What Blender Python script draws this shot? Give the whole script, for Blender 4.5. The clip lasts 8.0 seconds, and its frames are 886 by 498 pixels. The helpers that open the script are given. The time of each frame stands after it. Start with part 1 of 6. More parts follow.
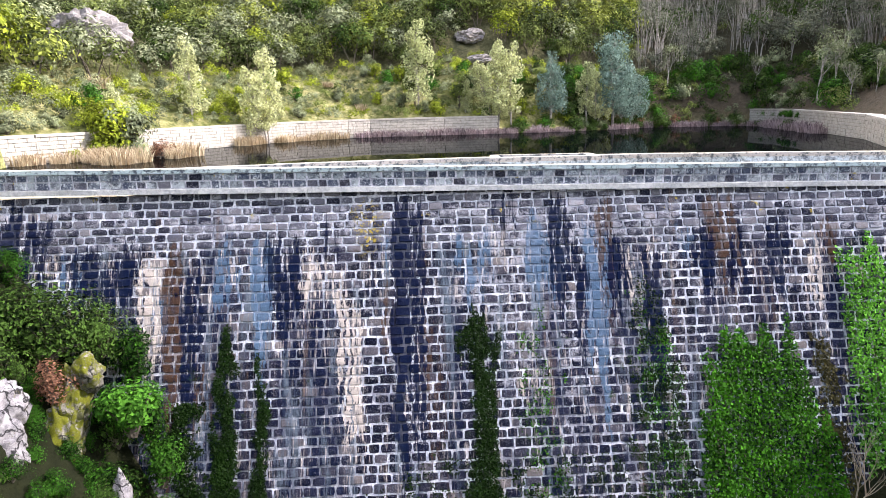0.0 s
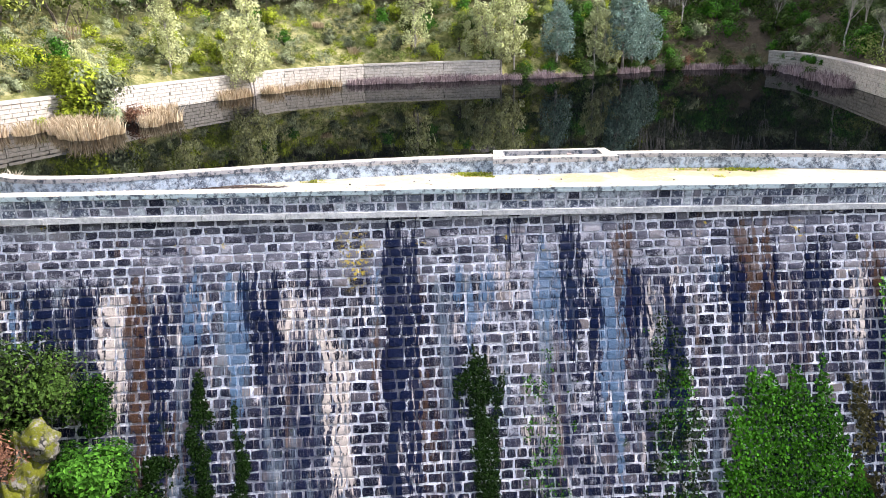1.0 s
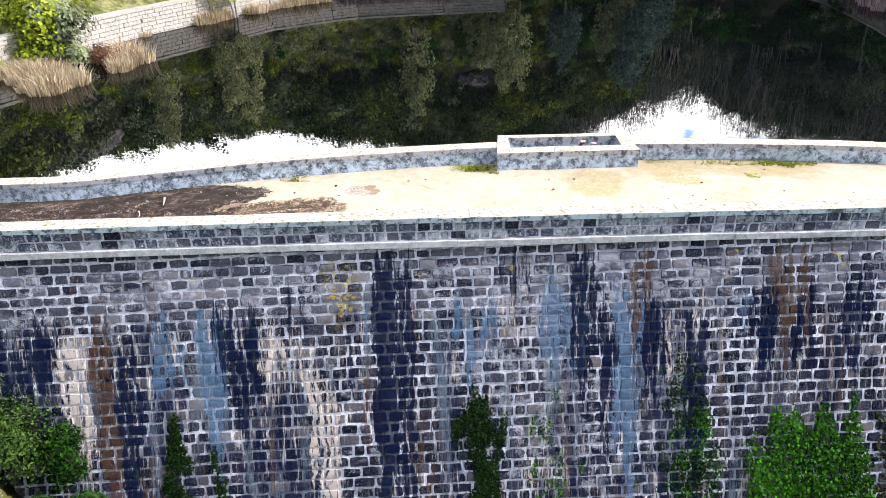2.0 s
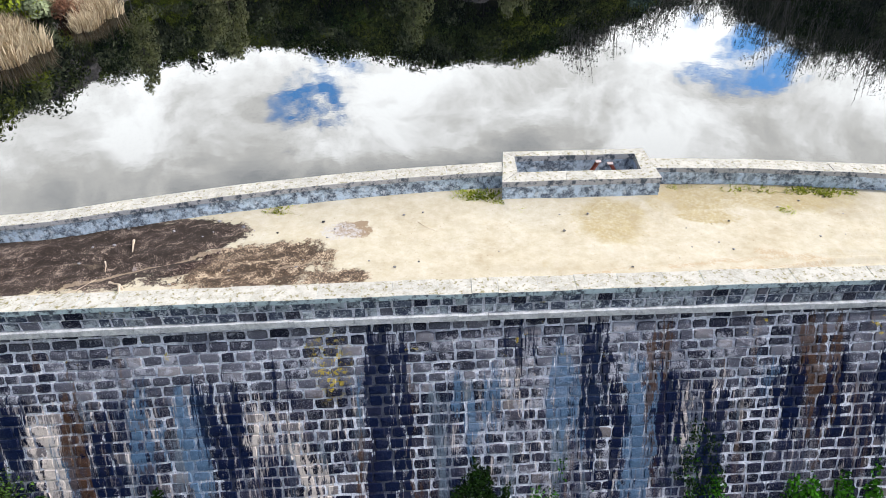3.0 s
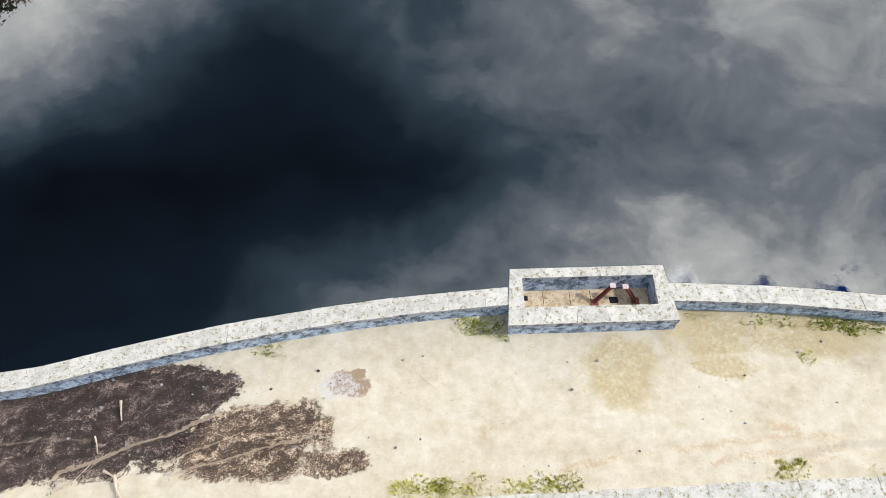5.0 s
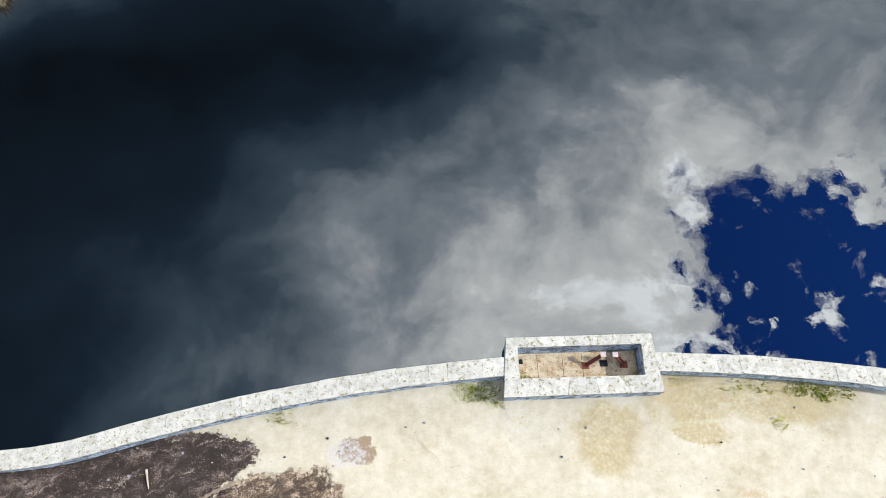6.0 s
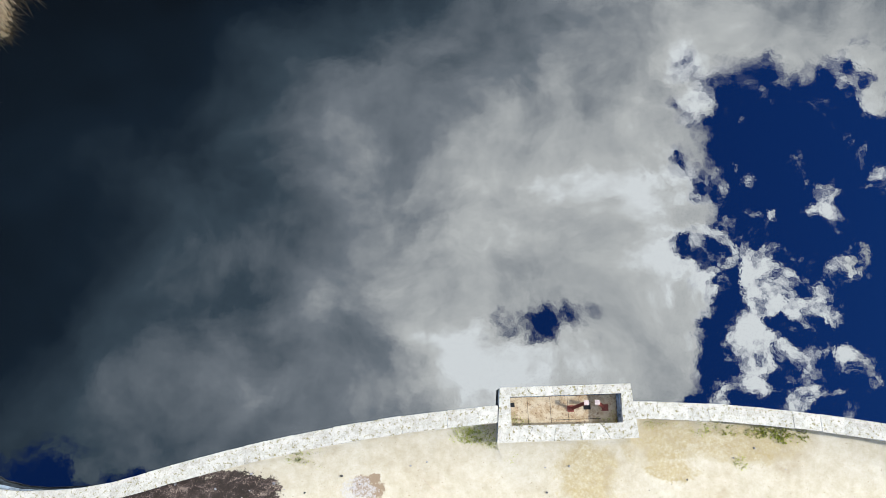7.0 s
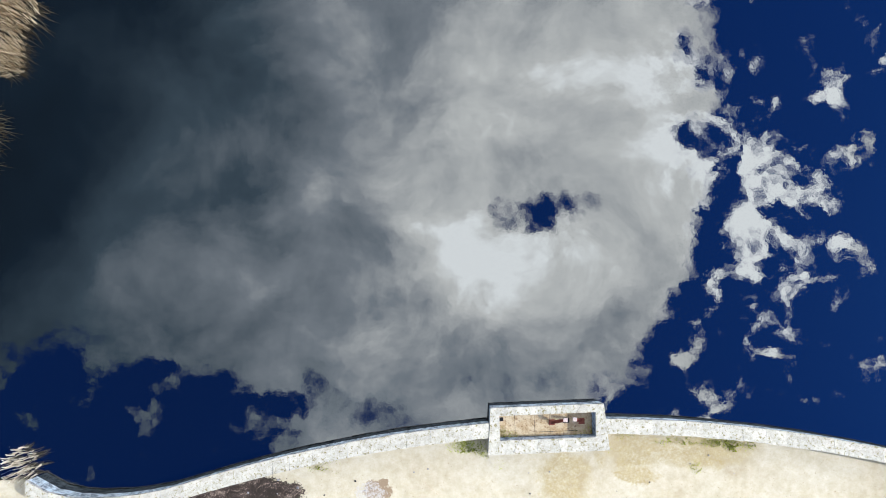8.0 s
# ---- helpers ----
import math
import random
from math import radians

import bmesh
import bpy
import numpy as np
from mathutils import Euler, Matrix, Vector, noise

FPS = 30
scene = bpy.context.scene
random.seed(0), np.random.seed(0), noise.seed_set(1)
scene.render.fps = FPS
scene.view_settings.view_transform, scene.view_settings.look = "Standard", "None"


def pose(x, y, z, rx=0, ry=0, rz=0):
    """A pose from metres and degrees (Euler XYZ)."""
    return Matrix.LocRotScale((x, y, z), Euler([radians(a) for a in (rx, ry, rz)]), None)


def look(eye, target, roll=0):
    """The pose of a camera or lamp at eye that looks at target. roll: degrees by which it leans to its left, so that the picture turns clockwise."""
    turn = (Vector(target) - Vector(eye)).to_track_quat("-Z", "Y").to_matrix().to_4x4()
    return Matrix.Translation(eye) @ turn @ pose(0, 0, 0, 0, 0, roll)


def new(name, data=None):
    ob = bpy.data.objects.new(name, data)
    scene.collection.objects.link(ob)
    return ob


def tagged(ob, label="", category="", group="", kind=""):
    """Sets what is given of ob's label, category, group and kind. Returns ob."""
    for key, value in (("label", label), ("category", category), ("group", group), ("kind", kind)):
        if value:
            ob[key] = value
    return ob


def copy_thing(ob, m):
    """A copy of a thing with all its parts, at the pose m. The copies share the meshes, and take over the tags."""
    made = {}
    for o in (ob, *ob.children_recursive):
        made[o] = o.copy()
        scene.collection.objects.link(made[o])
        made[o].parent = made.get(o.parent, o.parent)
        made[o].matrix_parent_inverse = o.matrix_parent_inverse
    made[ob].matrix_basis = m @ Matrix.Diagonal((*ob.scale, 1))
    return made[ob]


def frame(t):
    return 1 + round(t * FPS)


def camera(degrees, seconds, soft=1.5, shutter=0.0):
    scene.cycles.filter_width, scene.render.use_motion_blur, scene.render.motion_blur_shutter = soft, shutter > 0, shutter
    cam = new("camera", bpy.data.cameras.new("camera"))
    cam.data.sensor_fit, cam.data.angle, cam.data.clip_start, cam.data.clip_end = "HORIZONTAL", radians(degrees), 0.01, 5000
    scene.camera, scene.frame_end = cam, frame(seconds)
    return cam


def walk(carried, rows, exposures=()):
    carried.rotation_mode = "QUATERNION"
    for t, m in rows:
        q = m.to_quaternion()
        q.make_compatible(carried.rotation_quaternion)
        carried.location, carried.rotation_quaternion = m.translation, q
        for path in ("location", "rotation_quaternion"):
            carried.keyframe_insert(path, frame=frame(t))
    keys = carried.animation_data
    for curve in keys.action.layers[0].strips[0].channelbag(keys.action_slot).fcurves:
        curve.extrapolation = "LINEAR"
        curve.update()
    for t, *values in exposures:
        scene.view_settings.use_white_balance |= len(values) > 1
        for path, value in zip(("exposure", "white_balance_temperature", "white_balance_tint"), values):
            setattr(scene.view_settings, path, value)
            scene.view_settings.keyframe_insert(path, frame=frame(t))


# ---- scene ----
cam = camera(66.21, 8.0, soft=0.8)
PATH = [
    (0, (-2.145, -25.489, 2.500), (-2.120, -23.532, 2.089), -1.29),
    (0.5, (-2.069, -23.948, 3.719), (-2.045, -22.013, 3.211), -1.25),
    (1, (-1.993, -22.316, 4.971), (-1.971, -20.421, 4.333), -1.24),
    (1.5, (-1.883, -20.632, 6.255), (-1.867, -18.796, 5.461), -1.31),
    (3, (-1.680, -15.319, 9.996), (-1.674, -13.726, 8.788), -1.39),
    (3.5, (-1.652, -13.446, 11.330), (-1.647, -11.960, 9.992), -1.39),
    (4, (-1.652, -11.572, 12.658), (-1.648, -10.202, 11.201), -1.40),
    (4.5, (-1.628, -9.638, 14.032), (-1.624, -8.394, 12.467), -1.45),
    (5, (-1.631, -7.535, 15.513), (-1.623, -6.441, 13.839), -1.25),
    (6.5, (-1.587, -1.614, 19.883), (-1.574, -0.955, 17.995), -0.83),
    (7, (-1.518, 0.478, 21.445), (-1.510, 0.983, 19.510), -0.97),
    (7.5, (-1.393, 2.639, 23.027), (-1.389, 2.988, 21.057), -1.51),
    (8, (-1.302, 4.870, 24.583), (-1.301, 5.060, 22.592), -1.97),
]
walk(cam, [(t, look(eye, target, roll)) for t, eye, target, roll in PATH],
     [(0.0, 0.92, 6350, 18), (1.5, 0.64, 6250, 16), (3.0, 0.0, 6050, 11), (4.0, -0.12, 6000, 10), (5.0, -0.08, 5950, 10), (6.5, 0.04, 5800, 8), (8.0, 0.04, 5800, 8)])

# ---- world, sun, exposure ----
SUN_TO = Vector((0.78, -0.06, 0.60)).normalized()
world = bpy.data.worlds.new("world")
scene.world = world
world.use_nodes = True


class Nodes:
    """A short hand for node trees."""

    def __init__(self, tree):
        self.tree = tree
        tree.nodes.clear()

    def add(self, kind, values=()):
        node = self.tree.nodes.new(kind)
        for key, value in dict(values).items():
            if isinstance(value, bpy.types.NodeSocket):
                self.tree.links.new(value, node.inputs[key])
            else:
                node.inputs[key].default_value = value
        return node

    def math(self, op, a, b=0.0, c=0.0, clamp=False):
        node = self.add("ShaderNodeMath", {0: a, 1: b, 2: c})
        node.operation, node.use_clamp = op, clamp
        return node.outputs[0]

    def vec(self, op, a, b=(0, 0, 0), scale=0.28):
        node = self.add("ShaderNodeVectorMath", {0: a, 1: b})
        node.operation = op
        if op == "SCALE":
            node.inputs["Scale"].default_value = scale
        return node.outputs["Value" if op in ("LENGTH", "DISTANCE", "DOT_PRODUCT") else "Vector"]

    def mix(self, fac, a, b, blend="MIX"):
        node = self.add("ShaderNodeMix")
        node.data_type, node.blend_type = "RGBA", blend
        for key, value in ((0, fac), (6, a), (7, b)):
            if isinstance(value, bpy.types.NodeSocket):
                self.tree.links.new(value, node.inputs[key])
            else:
                node.inputs[key].default_value = value
        return node.outputs[2]

    def noise(self, vector, scale, detail=4.0, rough=0.55, distortion=0.0):
        return self.add("ShaderNodeTexNoise", {"Vector": vector, "Scale": scale, "Detail": detail, "Roughness": rough,
                                               "Distortion": distortion}).outputs["Fac"]

    def span(self, value, a, b, c=0.0, d=1.0, smooth=True):
        node = self.add("ShaderNodeMapRange", {0: value, 1: a, 2: b, 3: c, 4: d})
        node.interpolation_type = "SMOOTHSTEP" if smooth else "LINEAR"
        return node.outputs[0]

    def ramp(self, value, stops, interpolation="LINEAR"):
        node = self.add("ShaderNodeValToRGB", {0: value})
        node.color_ramp.interpolation = interpolation
        els = node.color_ramp.elements
        while len(els) < len(stops):
            els.new(0.5)
        for el, (pos, colour) in zip(els, stops):
            el.position = pos
            el.color = (*colour, 1)
        return node.outputs["Color"]

    def xyz(self, vector):
        return self.add("ShaderNodeSeparateXYZ", {0: vector}).outputs

    def join(self, x, y, z):
        return self.add("ShaderNodeCombineXYZ", {0: x, 1: y, 2: z}).outputs[0]


def blob(n, px, py, cx, cy, rx, ry):
    """1 at (cx, cy) and 0 past the radii."""
    dx = n.math("DIVIDE", n.math("SUBTRACT", px, cx), rx)
    dy = n.math("DIVIDE", n.math("SUBTRACT", py, cy), ry)
    r = n.math("ADD", n.math("MULTIPLY", dx, dx), n.math("MULTIPLY", dy, dy))
    return n.span(r, 0.0, 1.0, 1.0, 0.0)


n = Nodes(world.node_tree)
sky = n.add("ShaderNodeTexSky")
sky.sky_type, sky.sun_disc = "NISHITA", False
sky.sun_elevation, sky.sun_rotation = math.asin(SUN_TO.z), math.atan2(SUN_TO.x, SUN_TO.y)
sky.dust_density, sky.ozone_density = 0.4, 2.0
d = n.add("ShaderNodeTexCoord").outputs["Generated"]
dx, dy, dz = n.xyz(d)
h = n.math("MAXIMUM", dz, 0.12)
px, py = n.math("DIVIDE", dx, h), n.math("DIVIDE", dy, h)
dome = n.join(dx, dy, n.math("MULTIPLY", dz, 1.5))
warp = n.xyz(n.add("ShaderNodeTexNoise", {"Vector": dome, "Scale": 3.2, "Detail": 5.0, "Roughness": 0.6}).outputs["Color"])
big = n.noise(dome, 2.6, 4.0, 0.5)
fine = n.noise(dome, 6.5, 10.0, 0.62, 0.35)
shred = n.noise(dome, 19.0, 8.0, 0.60, 0.35)
wx = n.math("ADD", px, n.math("MULTIPLY", n.math("SUBTRACT", warp[0], 0.5), 0.36))
wy = n.math("ADD", py, n.math("MULTIPLY", n.math("SUBTRACT", warp[1], 0.5), 0.36))
# clear gaps in the cloud deck
rim = n.math("ADD", px, n.math("MULTIPLY", n.math("MAXIMUM", n.math("SUBTRACT", 0.10, py), 0.0), 0.95))
rim = n.math("ADD", rim, n.math("MULTIPLY", n.math("SUBTRACT", fine, 0.5), 0.60))
rim = n.math("ADD", rim, n.math("MULTIPLY", n.math("SUBTRACT", warp[0], 0.5), 0.30))
gap = n.math("MULTIPLY", n.math("MULTIPLY", n.span(rim, 0.28, 0.46, 0.0, 0.72), n.span(rim, 1.6, 1.0)), n.math("MULTIPLY", n.span(wy, 0.72, 0.46), n.span(wy, -0.9, -0.4)))
gap = n.math("MAXIMUM", gap, n.math("MULTIPLY", n.math("MULTIPLY", n.span(n.math("ADD", wy, n.math("MULTIPLY", px, 0.16)), 0.0, -0.17), n.span(wy, -0.75, -0.4)), n.math("MULTIPLY", n.span(wx, 0.15, -0.50, 0.22, 0.85), n.span(wx, -1.5, -1.0))))
gap = n.math("MAXIMUM", gap, n.math("MULTIPLY", blob(n, wx, wy, 0.09, 0.165, 0.15, 0.075), 0.42))
gap = n.math("MAXIMUM", gap, n.math("MULTIPLY", blob(n, px, wy, -0.40, 2.25, 0.24, 0.75), 0.40))
gap = n.math("MAXIMUM", gap, n.math("MULTIPLY", blob(n, px, py, 1.15, 2.6, 0.6, 0.7), 0.33))
torn = n.math("ADD", fine, n.math("MULTIPLY", n.math("SUBTRACT", shred, fine), n.math("MULTIPLY", gap, 0.85)))
cover = n.math("ADD", n.math("MULTIPLY", n.math("SUBTRACT", torn, 0.5), n.math("ADD", n.math("MULTIPLY", gap, 2.6), 1.3)), n.math("SUBTRACT", 0.66, n.math("MULTIPLY", gap, 0.86)))
cover = n.span(cover, 0.14, 0.38)


def slice_of(x, tones):
    """The thickness of the deck along one line of the sky, from west to east."""
    at = (-1.2, -0.8, -0.6, -0.4, -0.2, 0.0, 0.2, 0.4, 0.6, 0.9, 1.3)
    pos = n.math("DIVIDE", n.math("ADD", x, 1.3), 2.7, clamp=True)
    return n.xyz(n.ramp(pos, [((q + 1.3) / 2.7, (v, v, v)) for q, v in zip(at, tones)], "B_SPLINE"))[0]


# how bright the deck is from the zenith down to the northern skyline
tone = slice_of(wx, (0.46, 0.46, 0.48, 0.50, 0.52, 0.54, 0.54, 0.54, 0.54, 0.54, 0.54))
below = -0.8
for level, tones in ((-0.15, (0.30, 0.32, 0.36, 0.44, 0.52, 0.62, 0.74, 0.82, 0.80, 0.75, 0.75)),
                     (0.15, (0.14, 0.12, 0.18, 0.43, 0.62, 0.75, 0.86, 0.87, 0.85, 0.82, 0.80)),
                     (0.35, (0.12, 0.11, 0.17, 0.36, 0.50, 0.67, 0.83, 0.87, 0.84, 0.78, 0.72)),
                     (0.55, (0.14, 0.08, 0.09, 0.17, 0.35, 0.53, 0.68, 0.82, 0.78, 0.70, 0.66)),
                     (0.85, (0.20, 0.02, 0.00, 0.00, 0.02, 0.18, 0.40, 0.50, 0.60, 0.66, 0.68)),
                     (1.15, (0.84, 0.62, 0.32, 0.12, 0.26, 0.46, 0.58, 0.58, 0.64, 0.70, 0.72)),
                     (1.45, (0.82, 0.78, 0.64, 0.46, 0.46, 0.52, 0.60, 0.64, 0.70, 0.76, 0.78)),
                     (1.80, (0.92, 0.92, 0.90, 0.86, 0.84, 0.84, 0.82, 0.84, 0.88, 0.90, 0.92)),
                     (2.60, (1.00, 1.00, 1.00, 1.00, 1.00, 1.00, 1.00, 1.00, 1.00, 1.00, 1.00))):
    k = n.span(wy, below, level, smooth=False)
    tone = n.math("ADD", n.math("MULTIPLY", tone, n.math("SUBTRACT", 1.0, k)), n.math("MULTIPLY", slice_of(wx, tones), k))
    below = level
tone = n.math("ADD", tone, n.math("MULTIPLY", blob(n, wx, wy, 0.50, 0.64, 0.13, 0.13), 0.16))
tone = n.math("ADD", tone, n.math("MULTIPLY", blob(n, wx, wy, 0.08, 0.06, 0.22, 0.11), 0.16))
curl = n.math("ADD", n.math("MULTIPLY", n.math("SUBTRACT", fine, 0.5), 1.05), n.math("MULTIPLY", n.math("SUBTRACT", big, 0.5), 0.40))
tone = n.math("ADD", tone, n.math("MULTIPLY", curl, n.span(tone, 0.05, 0.7, 0.17, 0.70)))
# the torn edges by the gaps catch the sun
tone = n.math("ADD", tone, n.math("MULTIPLY", n.math("MULTIPLY", n.span(gap, 0.1, 0.6), n.span(px, 0.1, 0.4)), 0.06))
tone = n.math("MINIMUM", tone, n.span(py, 1.3, 2.2, 0.92, 1.0))
cloud = n.ramp(tone, [(0.0, (0.008, 0.010, 0.016)), (0.18, (0.026, 0.046, 0.074)), (0.40, (0.15, 0.205, 0.25)), (0.62, (0.63, 0.66, 0.68)), (0.85, (1.80, 1.71, 1.54)), (1.0, (3.3, 3.2, 3.0))])
clear = n.mix(1.0, sky.outputs[0], n.mix(n.span(dz, 0.38, 0.75), (0.24, 0.36, 0.43, 1), (0.009, 0.033, 0.098, 1)), "MULTIPLY")
colour = n.mix(cover, clear, cloud)
back = n.add("ShaderNodeBackground", {"Color": colour, "Strength": 2.2})
n.tree.links.new(back.outputs[0], n.add("ShaderNodeOutputWorld").inputs[0])

sun = new("sun", bpy.data.lights.new("sun", "SUN"))
sun.data.energy, sun.data.angle, sun.data.color = 4.3, radians(1.0), (1.0, 0.95, 0.87)
sun.matrix_world = look(SUN_TO * 50, (0, 0, 0))


# ---- materials ----
def material(name):
    m = bpy.data.materials.new(name)
    m.use_nodes = True
    return m, Nodes(m.node_tree)


def finish(m, n, colour, rough=0.9, height=None, strength=0.3, distance=0.02, spec=0.3, translucent=None, metal=0.0):
    p = n.add("ShaderNodeBsdfPrincipled", {"Base Color": colour, "Roughness": rough, "Specular IOR Level": spec, "Metallic": metal})
    if height is not None:
        bump = n.add("ShaderNodeBump", {"Height": height, "Strength": strength, "Distance": distance})
        n.tree.links.new(bump.outputs[0], p.inputs["Normal"])
    out = p.outputs[0]
    if translucent is not None:
        t = n.add("ShaderNodeBsdfTranslucent", {"Color": colour})
        out = n.add("ShaderNodeMixShader", {0: translucent, 1: out, 2: t.outputs[0]}).outputs[0]
    n.tree.links.new(out, n.add("ShaderNodeOutputMaterial").inputs[0])
    return m


def chance(n):
    """A number of its own for every object and every island of a joined mesh."""
    a = n.add("ShaderNodeObjectInfo").outputs["Random"]
    b = n.add("ShaderNodeNewGeometry").outputs["Random Per Island"]
    return n.math("FRACT", n.math("ADD", a, b))


# the stains of the dam face: middle, half width, top and bottom in metres, strength
DARK = [(-14.5, 0.9, -0.6, -9, 0.7), (-11.35, 0.55, -1.7, -4.4, 1.0), (-6.6, 0.5, -1.6, -4.6, 0.8), (-2.95, 0.42, -0.55, -9.5, 1.0),
        (-0.15, 0.16, -0.6, -1.7, 0.9), (0.22, 0.16, -0.6, -1.6, 1.0), (1.62, 0.25, -0.5, -3.6, 1.0), (3.3, 0.3, -1.6, -5.0, 0.9),
        (5.95, 0.3, -1.5, -3.3, 0.9), (6.9, 0.22, -1.4, -4.4, 0.8), (4.3, 0.25, -2.0, -8.5, 1.0), (-12.2, 0.3, -1.7, -4.2, 1.0), (-13.5, 0.3, -0.7, -3.2, 0.8), (-5.1, 0.22, -1.2, -2.6, 0.8), (2.2, 0.2, -1.8, -6.0, 0.8), (8.2, 0.3, -1.2, -4.0, 0.7), (-9.2, 0.25, -2.2, -7.5, 0.7)]
WHITE = [(-13.2, 0.25, -1.7, -4.0, 0.5), (-10.35, 0.3, -1.8, -6.5, 0.65), (-5.88, 0.26, -2.0, -4.0, 1.0), (-5.2, 0.35, -2.2, -3.6, 0.6),
         (-4.65, 0.36, -3.1, -8.2, 0.85), (-0.25, 0.42, -1.35, -2.4, 0.8), (0.55, 0.55, -5.0, -6.2, 0.75), (3.95, 0.5, -1.6, -4.6, 0.45),
         (9.35, 0.25, -1.7, -4.2, 0.7)]
BLUE = [(-12.6, 0.3, -1.8, -4.0, 0.7), (-10.05, 0.2, -2.4, -5.0, 0.8), (-8.1, 0.28, -1.7, -4.4, 0.9), (-7.2, 0.28, -1.6, -5.4, 1.0),
        (-3.5, 0.25, -1.4, -3.0, 0.5), (-1.0, 0.5, -1.6, -3.6, 0.9), (1.2, 0.6, -1.2, -4.2, 0.75), (2.65, 0.35, -1.4, -7.5, 0.8),
        (5.3, 0.3, -1.5, -3.0, 0.5)]
BROWN = [(-9.72, 0.26, -1.5, -8.0, 0.9), (-8.9, 0.35, -5.0, -7.6, 0.5), (-3.4, 0.3, -2.4, -7.0, 0.45), (2.98, 0.22, -0.45, -5.2, 0.9), (6.55, 0.42, -0.5, -4.6, 0.9),
         (9.7, 0.3, -1.2, -4.0, 0.6), (-13.9, 0.2, -0.8, -2.2, 0.6), (-2.2, 0.3, -3.5, -8.5, 0.4)]


def stain(n, x, z, rows, streaks, gain=1.2):
    """How strongly a family of runs covers the place (x, z) of the face."""
    dice = random.Random(len(rows))
    strands = []
    for mid, half, top, low, power in rows:
        count = max(2, round(half * 2 / 0.17))
        for i in range(count):
            w_ = 2.3 * half / count
            heart = 1 - abs((i + 0.5) / count - 0.5)
            strands.append((mid + w_ * (i + 0.5 - count / 2), w_ * dice.uniform(0.36, 0.49), top - dice.random() ** 2 * 0.6 + 0.15,
                            top + (low - top) * dice.uniform(0.55, 1.15) * (0.35 + 0.65 * heart), power * dice.uniform(0.95, 1.5) * (0.5 + 0.5 * heart)))
    strands.sort()
    stops = []
    for mid, half, top, low, power in strands:
        for at, k in ((mid - half, 0.0), (mid - half * 0.4, power), (mid + half * 0.4, power), (mid + half, 0.0)):
            stops.append(((at + 16) / 28, (k, -top / 10, -low / 10)))
    out = None
    pos = n.math("DIVIDE", n.math("ADD", x, 16.0), 28.0)
    for i in range(0, len(stops), 32):
        some = stops[i:i + 32]
        r, g, b = n.xyz(n.ramp(pos, some[:32]))
        deep = n.math("MULTIPLY", z, -0.1)
        drip = n.math("MULTIPLY", n.math("SUBTRACT", streaks, 0.5), 0.45)
        a = n.span(n.math("ADD", n.math("SUBTRACT", deep, g), drip), -0.02, 0.04)
        c = n.span(n.math("ADD", n.math("SUBTRACT", b, deep), drip), -0.04, 0.16)
        k = n.math("MULTIPLY", n.math("MULTIPLY", r, a), c)
        out = k if out is None else n.math("MAXIMUM", out, k)
    return n.span(n.math("ADD", n.math("MULTIPLY", out, gain), n.math("MULTIPLY", n.math("SUBTRACT", streaks, 0.5), 2.8)), 0.26, 0.66, 0.0, 1.0)


